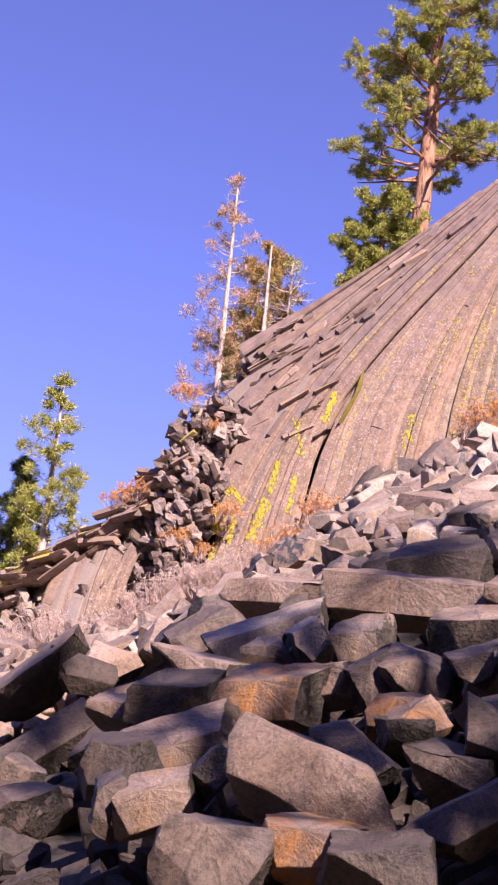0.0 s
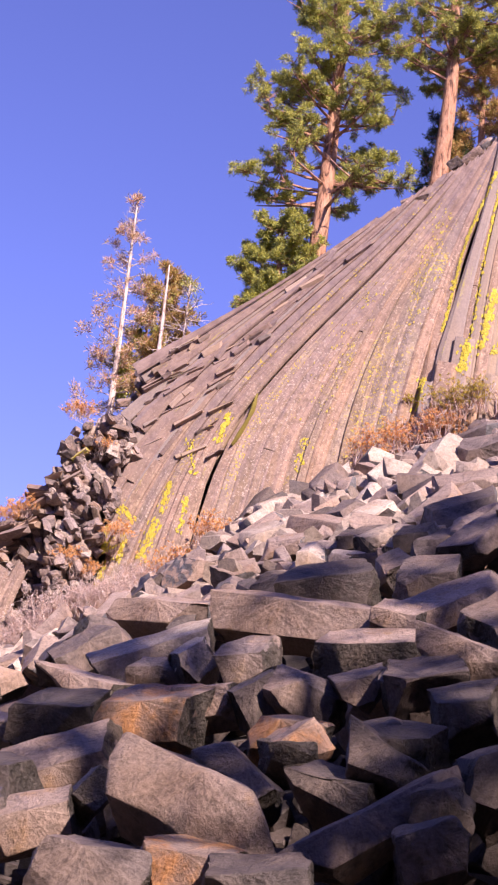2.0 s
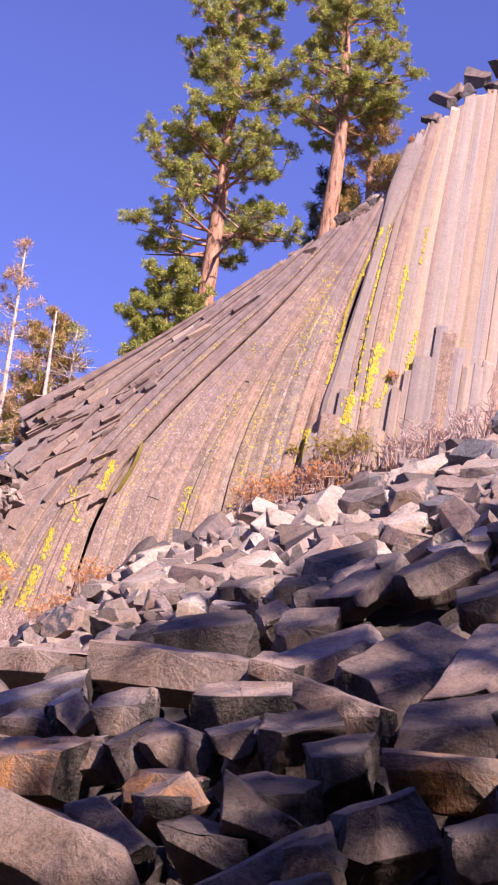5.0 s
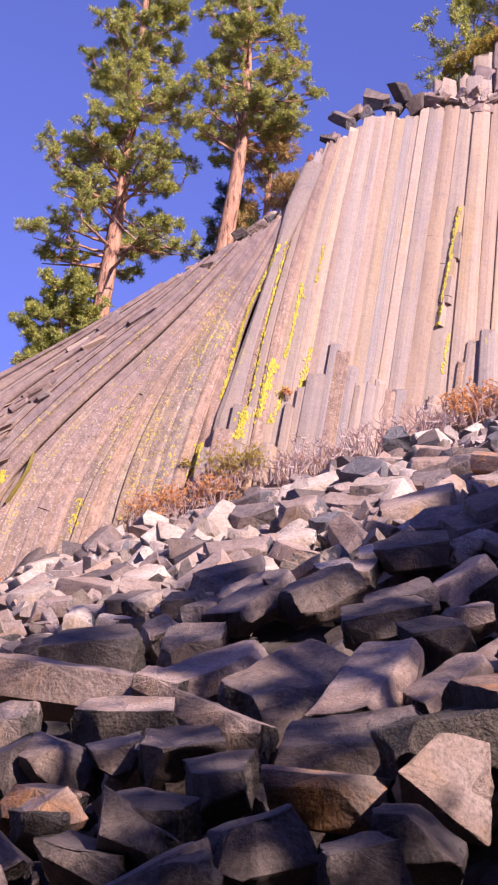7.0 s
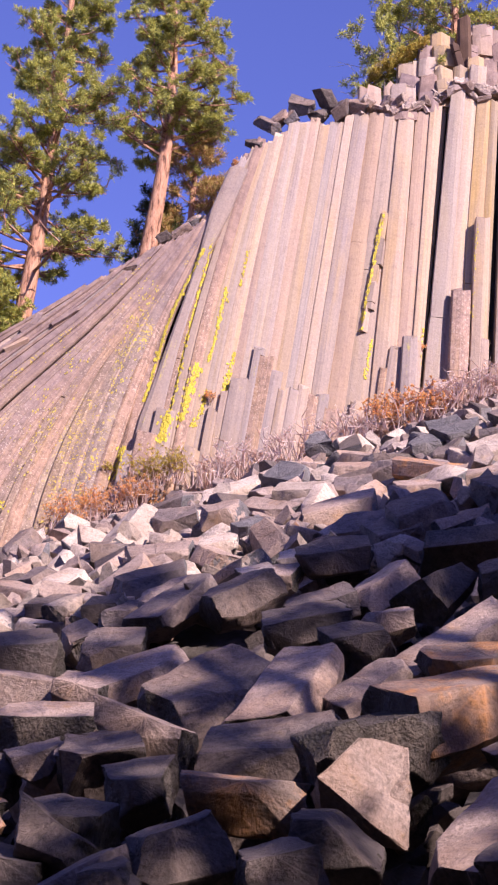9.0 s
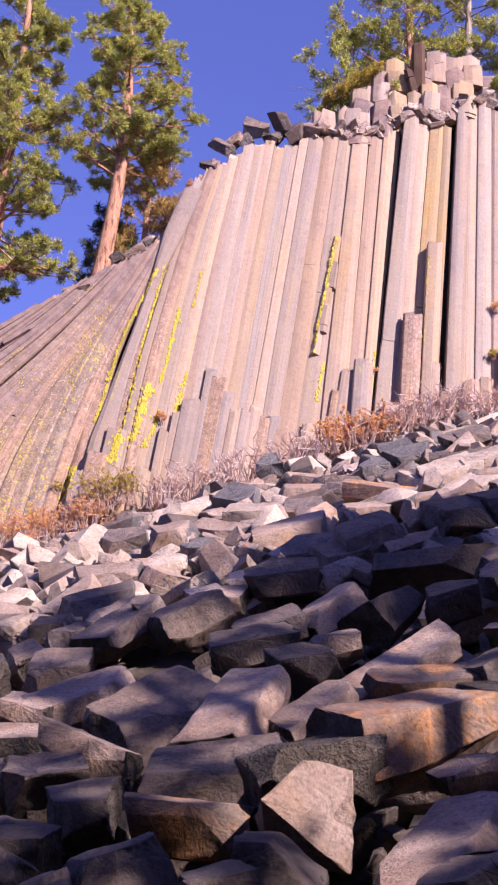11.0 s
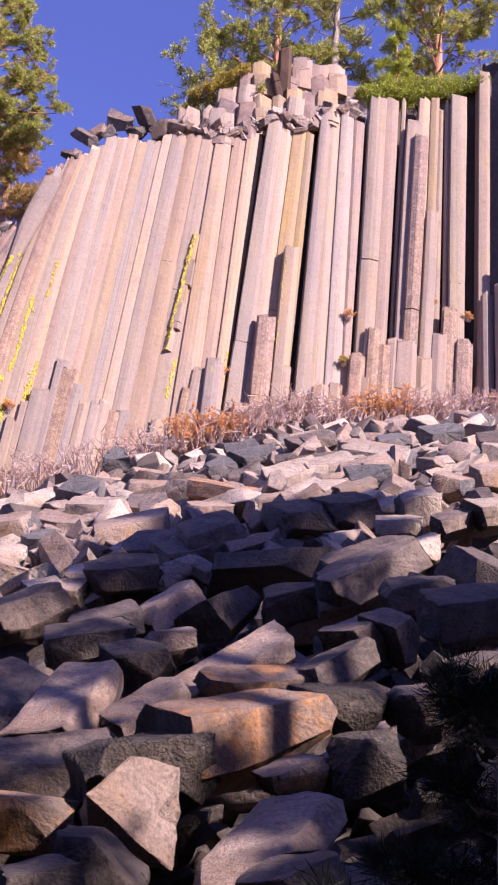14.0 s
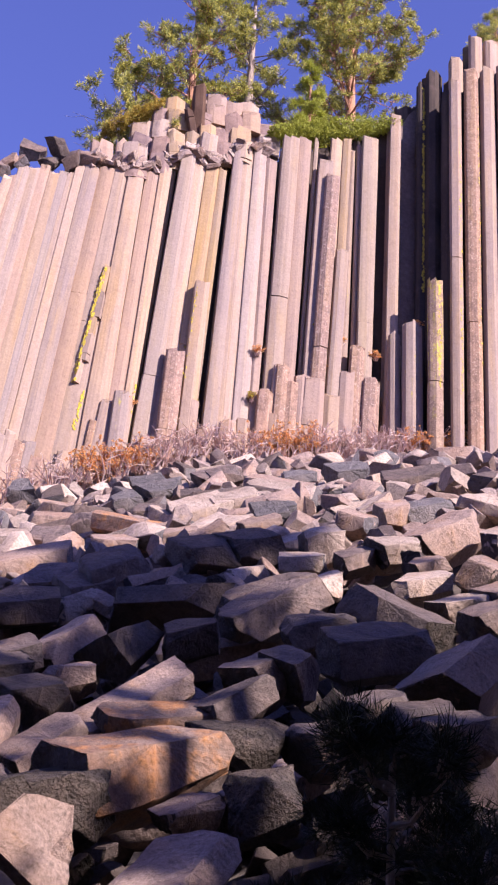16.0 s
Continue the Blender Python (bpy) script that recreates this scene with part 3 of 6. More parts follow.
# the row behind the pale face, coloured dark for the shade in open joints
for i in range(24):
    add_column("column", straight(4.3 + 0.42 * i, ridge(4.3 + 0.42 * i) + (0.8 if 1 < i < 12 else 0.1), 17.5), np.full(6, 0.27), 0.2, FACE + 0.75, 1200 + i, C_SHADE)


FEET = random.Random(21)


def foot(x, top, half):
    """A broken column foot standing in front of the face."""
    low = min(talus(x, 37.2), top - 0.5) - 0.9
    lean = 0.2 * (top - low) if x < 5 else 0.06 * (top - low)
    add_column("column", straight(x, top, low, lean * 0.5), np.full(6, half * (1.2 if x < 5 else 1.0)), half * 0.7, FACE - 0.22 + FEET.uniform(-0.05, 0.05), 900 + int(x * 50), FEET.choice((C_ROSE, C_PINK, C_GREY) if x < 6 else (C_TAN, C_PINK, C_ROSE)), flat=True)


foot(7.14, 22.77, 0.30)
foot(7.72, 25.33, 0.25)
foot(7.80, 21.29, 0.24)
foot(5.81, 21.09, 0.27)
foot(10.04, 22.04, 0.25)
foot(10.77, 22.44, 0.25)
foot(11.50, 22.60, 0.37)
foot(10.50, 22.95, 0.24)
foot(10.31, 21.34, 0.25)
foot(12.55, 23.14, 0.27)
foot(12.86, 24.09, 0.25)
foot(11.61, 30.29, 0.24)
foot(12.13, 27.53, 0.22)
foot(6.67, 19.88, 0.27)
foot(8.97, 20.77, 0.27)
foot(8.31, 20.39, 0.25)
foot(9.44, 20.93, 0.22)
foot(5.71, 21.07, 0.24)
foot(14.69, 24.85, 0.24)
foot(14.04, 24.41, 0.24)
foot(13.33, 22.98, 0.30)
foot(12.09, 22.25, 0.27)
foot(11.18, 22.65, 0.30)
foot(10.46, 22.89, 0.25)
foot(16.79, 26.01, 0.27)
foot(-1.78, 17.4, 0.3)
foot(-1.4, 18.2, 0.26)
foot(-2.1, 16.8, 0.3)


def low_layer():
    """A thin outer layer of grey columns that still stands along the foot of the pale face, with a stepped upper edge."""
    x = -0.45
    while x < 5.4:
        half = FEET.uniform(0.14, 0.24)
        top = np.interp(x, (-0.4, 0.2, 0.7, 1.0, 1.6, 2.1, 3.3, 4.6, 4.9, 5.4), (17.6, 18.6, 20.0, 20.5, 20.0, 19.3, 18.8, 18.9, 20.6, 20.9)) + FEET.uniform(-0.45, 0.25)
        low = talus(x, 37.2) - 0.9
        add_column("column", straight(x, top, low, 0.1 * (top - low)), np.full(6, half * 1.15), 0.1, FACE - 0.12 + FEET.uniform(-0.04, 0.04), 1500 + int(x * 50), FEET.choice((C_GREY, C_ROSE, C_PINK, C_PINK)), flat=True)
        x += half * 1.75


low_layer()


def feet():
    """Low stumps along the foot of the face."""
    x = 5.2
    while x < 16.5:
        half = FEET.uniform(0.18, 0.3)
        foot(x, talus(x, 37.2) + FEET.uniform(-0.3, 0.35), half)
        x += half * FEET.uniform(1.6, 2.6)


feet()
# a cushion of moss along one joint
add_column("column", resample([(-6.72, 16.4), (-6.84, 15.8), (-7.05, 15.35), (-7.28, 14.89)], 8), np.array([0.02, 0.07, 0.08, 0.05, 0.06, 0.07, 0.06, 0.02]), 0.14, FACE - 0.1, 1799, C_MOSS)
# a thin broken sliver crusted with yellow lichen on the pale face
SLIVER = resample([(4.98, 25.35), (4.86, 24.4), (4.74, 23.4), (4.6, 22.4), (4.46, 21.3)], 28)
for k, (a, c, w, mat) in enumerate(((0, 7, 0.17, C_STAIN), (6, 12, 0.22, C_GREY), (11, 17, 0.19, C_STAIN), (16, 22, 0.22, C_GREY), (21, 27, 0.17, C_TAN))):
    piece = SLIVER[a:c + 1] + np.array([0.03 * (k % 2), 0])
    add_column("column", piece, np.linspace(w * 0.75, w, len(piece)), 0.16, FACE + 0.01 - 0.02 * (k % 2), 1777 + k, mat)


def lichen_crust(path, width, count, size, seed, material=CRUST_YELLOW):
    """A strip of lichen flakes that lie on the columns along path (x, z)."""
    rnd = random.Random(seed)
    pts = resample(path, 24)
    look_up = bpy.context.evaluated_depsgraph_get()
    verts, faces = [], []
    for _ in range(int(count * 0.5)):
        t = rnd.random() * 22.99
        i = int(t)
        p = pts[i] + (pts[i + 1] - pts[i]) * (t - i)
        d = pts[i + 1] - pts[i]
        d = d / np.hypot(*d)
        thin = 0.35 + 0.65 * abs(noise.noise((t * 0.35 + seed * 3.7, seed, 0))) * 2
        off = rnd.gauss(0, 0.6) * width * thin
        x, z = p[0] - d[1] * off, p[1] + d[0] * off
        hit, at, normal, _, ob, _ = scene.ray_cast(look_up, (x, FACE - 1.5, z), (0, 1, 0))
        if normal.y > 0:
            normal = -normal
        if not hit or normal.y > -0.2 or at.y > FACE + (0.6 if x > 14 else 0.2):
            continue
        along = Vector((d[0], 0, d[1]))
        along = (along - normal * along.dot(normal)).normalized()
        across = normal.cross(along)
        r = size * rnd.uniform(0.3, 1.0)
        base, n = len(verts), rnd.choice((5, 6, 7))
        for k in range(n):
            w = 2 * math.pi * k / n
            q = r * rnd.uniform(0.6, 1.15)
            verts.append(at + normal * 0.012 + along * (math.cos(w) * q * 1.7) + across * (math.sin(w) * q))
        verts.append(at + normal * 0.016)
        faces += [(base + k, base + (k + 1) % n, base + n) for k in range(n)]
    part("lichen", mesh_from("lichen", verts, faces, material), cliff, "crust of yellow lichen flakes")["kind"] = "stuff"


# along the lips of the open joint and the columns beside it
lichen_crust([(-0.34, 23.50), (-0.74, 22.42), (-1.07, 21.50), (-1.27, 20.60), (-1.45, 19.53), (-1.67, 18.48)], 0.07, 900, 0.045, 1)
lichen_crust([(-0.12, 23.73), (-0.42, 22.06), (-0.58, 20.80), (-0.69, 20.08), (-0.78, 19.20), (-0.89, 18.33), (-1.12, 17.47)], 0.06, 700, 0.04, 2)
lichen_crust([(0.4, 22.4), (0.19, 20.6), (0.05, 19.9)], 0.09, 330, 0.04, 3)
lichen_crust([(-0.24, 19.84), (-0.58, 18.04)], 0.18, 420, 0.05, 4)
lichen_crust([(0.97, 23.7), (0.82, 22.5)], 0.05, 90, 0.035, 5)
lichen_crust([(0.79, 20.29), (0.55, 19.02)], 0.13, 210, 0.04, 6)
lichen_crust([(0.1, 19.1), (-0.11, 18.08), (-0.3, 17.9)], 0.12, 180, 0.04, 7)
lichen_crust([(-0.9, 18.0), (-1.12, 17.2)], 0.22, 230, 0.05, 8)
lichen_crust([(-2.1, 17.1), (-2.25, 16.1)], 0.25, 180, 0.05, 9)
lichen_crust([(-1.75, 22.4), (-2.2, 20.6), (-2.6, 18.6)], 0.5, 280, 0.03, 10, CRUST_ORANGE)
lichen_crust([(-3.6, 20.2), (-4.6, 17.6), (-5.0, 15.6)], 1.0, 260, 0.03, 11, CRUST_ORANGE)
# low on the leaning columns
lichen_crust([(-10.55, 12.5), (-10.62, 11.6), (-10.62, 10.6)], 0.22, 460, 0.055, 12)
lichen_crust([(-10.05, 12.2), (-10.15, 11.4)], 0.13, 170, 0.05, 13)
lichen_crust([(-8.92, 13.8), (-9.09, 12.9)], 0.16, 150, 0.05, 14)
lichen_crust([(-9.15, 12.7), (-9.53, 11.5)], 0.26, 280, 0.05, 15)
lichen_crust([(-8.4, 13.4), (-8.55, 12.3)], 0.12, 130, 0.045, 16)
lichen_crust([(-7.45, 15.9), (-7.72, 15.0)], 0.16, 170, 0.05, 17)
lichen_crust([(-5.28, 15.25), (-5.44, 14.2)], 0.22, 130, 0.035, 18)
lichen_crust([(-10.3, 13.05), (-9.8, 12.6)], 0.2, 110, 0.045, 19)
lichen_crust([(-8.5, 15.1), (-8.3, 14.0)], 0.18, 90, 0.04, 20)
# down the broken sliver and the columns by it
lichen_crust([(4.95, 25.3), (4.78, 24.3), (4.66, 23.3), (4.52, 22.4), (4.38, 21.3)], 0.08, 330, 0.045, 21)
lichen_crust([(4.72, 21.1), (4.55, 19.8)], 0.1, 120, 0.04, 22)
lichen_crust([(6.24, 21.6), (6.15, 20.4)], 0.07, 60, 0.035, 23)
lichen_crust([(7.75, 25.2), (7.55, 21.8)], 0.08, 110, 0.03, 24)
# specks on the columns that stand forward
lichen_crust([(15.95, 31.5), (15.95, 26.0), (15.95, 22.5)], 0.1, 200, 0.03, 25)
lichen_crust([(16.5, 33.5), (16.62, 27.0), (16.66, 23.5)], 0.12, 230, 0.03, 26)
lichen_crust([(15.25, 26.2), (15.3, 22.6)], 0.12, 120, 0.035, 27)
lichen_crust([(15.33, 35.4), (15.35, 31.0), (15.38, 27.0)], 0.06, 700, 0.045, 28)

# ---- fallen blocks ----


def wear(bm, length, width, rnd, seed, chips, fine):
    """Turns a sharp convex prism along x into a worn fragment: corners knocked off, edges rounded, faces slightly uneven."""
    for _ in range(chips):
        v = rnd.choice(bm.verts[:])
        out = Vector((v.co.x / length, v.co.y / width, v.co.z / width)).normalized()
        no = (out + Vector((rnd.uniform(-0.5, 0.5), rnd.uniform(-0.5, 0.5), rnd.uniform(-0.5, 0.5)))).normalized()
        at = v.co - no * (width * rnd.uniform(0.04, 0.28))
        bmesh.ops.bisect_plane(bm, geom=bm.verts[:] + bm.edges[:] + bm.faces[:], plane_co=at, plane_no=no, clear_outer=True)
        pts = [p.co.copy() for p in bm.verts]
        bm.clear()
        for p in pts:
            bm.verts.new(p)
        bmesh.ops.remove_doubles(bm, verts=bm.verts[:], dist=width * 0.01)
        hull = bmesh.ops.convex_hull(bm, input=bm.verts[:])
        bmesh.ops.delete(bm, geom=[q for q in set(hull["geom_interior"]) | set(hull["geom_unused"]) if isinstance(q, bmesh.types.BMVert) and q.is_valid], context="VERTS")
    bmesh.ops.dissolve_limit(bm, angle_limit=radians(4), verts=bm.verts[:], edges=bm.edges[:])
    bmesh.ops.bevel(bm, geom=bm.edges[:], offset=width * rnd.uniform(0.015, 0.065), segments=2 if fine else 1, profile=0.6, affect="EDGES", clamp_overlap=True)
    if fine:
        bmesh.ops.triangulate(bm, faces=bm.faces[:])
        for limit in (0.5, 0.28, 0.17):
            long_edges = [e for e in bm.edges if e.calc_length() > width * limit]
            bmesh.ops.subdivide_edges(bm, edges=long_edges, cuts=1)
            bmesh.ops.triangulate(bm, faces=bm.faces[:])
        off = Vector((seed * 1.37 % 50, seed * 0.71 % 50, 0))
        bm.normal_update()
        for v in bm.verts:
            q = v.co / max(width, 0.3)
            end = abs(v.normal.x) > 0.7
            v.co += v.normal * (width * (0.06 * noise.noise(q * 1.3 + off) + 0.02 * noise.noise(q * 3.1 + off) + (0.07 if end else 0.014) * noise.noise(q * 5 + off)))
    bm.normal_update()


def block_mesh(length, width, seed, chips=4, fine=True, face=None, sides=0):
    """A broken length of column along x: four to six uneven smooth sides, skewed rough ends, worn edges, corners knocked off."""
    rnd = random.Random(seed)
    # the sides by the way they face: a broad upper one, the next below it undercut
    n = sides or rnd.choice((4, 5, 5, 5, 6, 6))
    step = 2 * math.pi / n
    first = radians(face) if face is not None else radians(rnd.uniform(22, 68))
    ways = [first - step * k + (rnd.uniform(-0.22, 0.22) if k else 0) for k in range(n)]
    away = [rnd.uniform(0.72, 0.85)] + [rnd.uniform(0.85, 1.08) for _ in range(n - 1)]
    ring = []
    for k in range(n):
        (p, d), (q, e) = (ways[k], away[k]), (ways[(k + 1) % n], away[(k + 1) % n])
        s = math.sin(q - p)
        u, v = (d * math.sin(q) - e * math.sin(p)) / s, (e * math.cos(p) - d * math.cos(q)) / s
        far = min(1.0, 1.45 / math.hypot(u, v))
        ring.append((-u * far, v * far))
    skew = [(rnd.uniform(-0.5, 0.5), rnd.uniform(-0.5, 0.5)) for _ in range(2)]
    taper = rnd.uniform(0.6, 1.05) if rnd.random() < 0.6 else 1.0
    bm = bmesh.new()
    for j, t in enumerate((-0.5, 0.5)):
        r = width / 2 * (taper if j else 1.0)
        for a, c in ring:
            bm.verts.new((t * length + (a * skew[j][0] + c * skew[j][1]) * width * 0.5, a * r, c * r))
    bmesh.ops.convex_hull(bm, input=bm.verts[:])
    wear(bm, length, width, rnd, seed, chips, fine)
    rough_from = rnd.uniform(0.72, 0.9)
    broken = rnd.random() < 0.5
    for f in bm.faces:
        f.material_index = 1 if abs(f.normal.x) > rough_from or (broken and f.normal.z < -0.45) else 0
    me = bpy.data.meshes.new("basalt_block")
    bm.to_mesh(me)
    bm.free()
    me.polygons.foreach_set("use_smooth", [True] * len(me.polygons))
    me.set_sharp_from_angle(angle=radians(34))
    return me


WORDS = {TAN: "tan basalt column fragment lying on the scree", GREY: "grey basalt column fragment lying on the scree", DARK: "dark grey basalt block wedged among other blocks",
         RUST: "rust-stained brown basalt column fragment on the scree", PALE: "pale sunlit basalt fragment on the scree", ROUGH: "pitted black basalt knob with a rough broken end",
         BROKEN: "blue-grey basalt fragment showing a rough broken face"}
PLACED = []


def block(x, y, z, ax, ay, az, length, width, rock, face=None, fine=True, chips=None, plate=False):
    """One fallen block: its middle, the way it lies, length and thickness."""
    seed = 1000 + len(PLACED)
    rnd = random.Random(seed)
    chips = (7 if y < 21 else 5) if chips is None else chips
    ob = new("basalt_block", block_mesh(length, width, seed, chips, fine, face, 6 if plate else 0))
    ob.data.materials.append(rock)
    # below y 21, in shade, the ends take the darker ROUGH
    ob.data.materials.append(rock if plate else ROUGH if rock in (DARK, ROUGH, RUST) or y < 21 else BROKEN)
    a = Vector((ax, ay, az)).normalized()
    if a.x < 0 and not plate:
        a = -a
    up = Vector((0, 0, 1))
    up = (up - a * up.dot(a)).normalized()
    m = Matrix((a, up.cross(a), up)).transposed().to_4x4()
    ob.matrix_world = Matrix.Translation((x, y, z)) @ m
    PLACED.append((x, y, max(length, width), width))
    return tagged(ob, WORDS[rock], "rock", "fallen basalt blocks")


def slab(x, y, z, heading, pitch, length, top, front, roll, rock, broken=False):
    """One large fallen block by its upper front edge: the edge's middle, heading and pitch, its length, the widths of the two faces that meet there, and the tilt of the upper one."""
    seed = 3000 + len(PLACED)
    rnd = random.Random(seed)
    ends = length * rnd.uniform(0.0, 0.04)

    def step(p, way, far):
        return (p[0] + far * math.cos(radians(way)), p[1] + far * math.sin(radians(way)))

    # the section: upper face, front face undercut below it, three hidden sides
    ridge_at = (0.0, 0.0)
    high = step(ridge_at, roll, top)
    low = step(ridge_at, roll - 112, front)
    ring = [low, ridge_at, high, step(high, roll - rnd.uniform(56, 72), front * rnd.uniform(0.7, 0.95)), step(low, roll - rnd.uniform(30, 50), top * rnd.uniform(0.5, 0.75))]
    skew = [(rnd.uniform(-0.35, 0.35), rnd.uniform(-0.35, 0.35)) for _ in range(2)]
    mid = (sum(p[0] for p in ring) / 5, sum(p[1] for p in ring) / 5)
    taper = rnd.uniform(0.82, 1.05)
    bm = bmesh.new()
    for j, t in enumerate((-0.5, 0.5)):
        k = taper if j else 1.0
        for p, q in ring:
            bm.verts.new((t * (length + ends) + (p - mid[0]) * skew[j][0] + (q - mid[1]) * skew[j][1], p * k, q * k))
    bmesh.ops.convex_hull(bm, input=bm.verts[:])
    width = (top + front) * 0.55
    # work about the middle of the section, then put the edge back in its place
    bmesh.ops.translate(bm, verts=bm.verts[:], vec=(0, -mid[0], -mid[1]))
    wear(bm, length, width, rnd, seed, 7 if y < 21 else 5, True)
    bmesh.ops.translate(bm, verts=bm.verts[:], vec=(0, mid[0], mid[1]))
    under = roll - 112 - 90
    way = Vector((0, math.cos(radians(under)), math.sin(radians(under))))
    for f in bm.faces:
        f.material_index = 1 if abs(f.normal.x) > 0.75 or (broken and f.normal.dot(way) > 0.6) else 0
    me = bpy.data.meshes.new("basalt_block")
    bm.to_mesh(me)
    bm.free()
    me.polygons.foreach_set("use_smooth", [True] * len(me.polygons))
    me.set_sharp_from_angle(angle=radians(34))
    me.materials.append(rock)
    # darker end rock on the shaded near slope, lighter in the sun
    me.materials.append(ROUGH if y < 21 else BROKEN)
    ob = new("basalt_block", me)
    a = Vector((math.cos(radians(heading)) * math.cos(radians(pitch)), math.sin(radians(heading)) * math.cos(radians(pitch)), math.sin(radians(pitch))))
    back = Vector((-a.y, a.x, 0)).normalized()
    ob.matrix_world = Matrix.Translation((x, y, z)) @ Matrix((a, back, a.cross(back))).transposed().to_4x4()
    PLACED.append((x, y + 0.25, max(length, top), top * 1.1))
    return tagged(ob, WORDS[rock], "rock", "fallen basalt blocks")


slab(-2.56, 18.06, 5.90, -25, -9, 2.39, 0.80, 0.52, 15, TAN)
slab(-4.93, 21.00, 6.48, -28, -7, 1.62, 0.70, 0.48, 14, TAN)
slab(-1.26, 15.01, 4.75, -13, 2, 1.20, 0.65, 0.39, 28, TAN, broken=True)
slab(-2.70, 16.26, 4.82, -11, 6, 0.56, 0.60, 0.33, 35, GREY)
slab(-1.78, 14.32, 4.25, -9, -16, 0.72, 0.60, 0.34, 10, GREY)
slab(-2.27, 14.54, 4.22, 25, 37, 0.52, 0.50, 0.40, 7, DARK)
slab(-1.83, 13.28, 3.66, -19, -8, 0.69, 0.60, 0.33, 9, RUST)
slab(-1.74, 12.73, 3.37, -13, -1, 0.52, 0.50, 0.28, 10, ROUGH, broken=True)
slab(-3.47, 14.67, 3.95, -11, 4, 1.16, 0.75, 0.43, 24, RUST)
slab(-4.11, 13.99, 3.16, 6, 22, 1.20, 0.70, 0.29, 36, TAN)
slab(-2.11, 11.29, 2.92, -32, -19, 1.97, 0.75, 0.52, -7, TAN)
slab(-2.00, 12.52, 3.19, -40, -31, 0.88, 0.50, 0.28, -20, GREY)
slab(-1.21, 11.71, 2.99, -19, -10, 0.88, 0.60, 0.33, 14, DARK)
slab(-0.74, 11.85, 3.33, -15, -4, 0.52, 0.70, 0.39, 21, DARK)
slab(-0.87, 10.89, 2.64, 26, 31, 1.62, 0.50, 0.28, -3, GREY)
slab(-2.08, 10.57, 2.26, -16, -8, 0.65, 0.60, 0.33, 16, RUST)
slab(-3.75, 12.28, 2.59, 2, 18, 0.64, 0.60, 0.33, 31, TAN)
slab(-2.78, 10.55, 2.26, -16, -7, 0.81, 0.60, 0.54, 5, GREY)
slab(-1.51, 9.93, 2.09, -6, 6, 0.78, 0.60, 0.33, 19, DARK)
slab(-4.74, 15.48, 3.96, -18, -2, 0.89, 0.65, 0.44, 27, DARK)
slab(-5.45, 15.99, 3.83, -20, -4, 0.86, 0.50, 0.28, 20, TAN)
slab(-4.66, 13.58, 3.10, -16, -3, 0.72, 0.60, 0.44, 16, DARK)
slab(-4.98, 17.19, 4.64, -31, -13, 1.58, 0.60, 0.42, 8, TAN)
slab(-5.39, 19.26, 5.44, 33, 38, 0.82, 0.60, 0.35, 18, GREY)
slab(-4.16, 17.78, 5.14, 6, 22, 1.48, 0.70, 0.39, 25, PALE)
slab(-3.94, 16.93, 4.73, -13, 4, 0.69, 0.50, 0.28, 26, GREY)
slab(-2.93, 15.01, 4.20, -12, 4, 0.59, 0.50, 0.35, 16, TAN)
slab(-3.46, 16.56, 4.88, 26, 37, 0.55, 0.50, 0.46, 8, PALE)
slab(-1.25, 14.24, 4.24, 1, 18, 0.45, 0.50, 0.28, 23, GREY)
slab(-0.61, 13.39, 4.13, -9, 6, 0.72, 0.75, 0.41, 27, GREY)
slab(-2.80, 20.41, 6.75, -37, -16, 1.40, 0.70, 0.29, 16, DARK)
slab(-2.25, 19.24, 6.52, -11, 7, 1.21, 0.90, 0.50, 32, DARK)
slab(-0.87, 17.77, 6.23, -11, 6, 0.77, 0.75, 0.41, 35, GREY)
slab(-1.12, 16.89, 5.55, -27, -12, 0.75, 0.60, 0.25, 24, TAN)
slab(-4.21, 12.39, 2.59, 18, 33, 0.42, 0.60, 0.35, 14, DARK)
slab(-3.36, 12.56, 2.91, 51, 49, 0.43, 0.50, 0.35, -19, DARK, broken=True)
slab(-0.40, 16.97, 5.74, 11, 27, 1.47, 0.70, 0.29, 29, TAN)
slab(-0.21, 13.94, 4.62, -29, -20, 0.90, 0.60, 0.52, 5, TAN)
slab(-0.59, 13.48, 4.13, 4, 21, 0.84, 0.75, 0.41, 27, GREY)
slab(-0.21, 12.49, 3.77, -4, 11, 0.53, 0.70, 0.39, 25, DARK)
slab(-0.75, 11.71, 3.29, -36, -30, 0.71, 0.70, 0.43, -11, DARK)
slab(-0.27, 10.66, 2.84, -3, 10, 0.36, 0.60, 0.33, 15, DARK)
slab(-0.32, 10.16, 2.53, 7, 23, 0.52, 0.60, 0.33, 14, DARK)
slab(0.69, 15.07, 5.12, 27, 30, 1.39, 1.10, 0.46, 27, GREY)
slab(1.44, 14.61, 5.29, 61, 40, 1.62, 0.60, 0.42, -0, TAN)
slab(0.17, 11.07, 3.22, 8, 25, 0.85, 0.70, 0.41, 8, DARK)
slab(2.09, 14.50, 5.23, 34, 36, 1.09, 0.50, 0.21, 13, TAN)
slab(1.50, 16.92, 6.55, -3, 14, 0.96, 0.70, 0.39, 30, DARK)
slab(0.84, 19.70, 7.79, 21, 34, 1.01, 0.60, 0.45, 17, GREY)
slab(0.07, 20.17, 7.69, 39, 42, 1.31, 0.70, 0.39, 9, GREY)
slab(-0.59, 22.43, 8.58, 0, 19, 1.30, 0.70, 0.39, 32, GREY)
slab(-1.64, 12.81, 3.48, 27, 40, 0.36, 0.50, 0.29, 5, RUST)
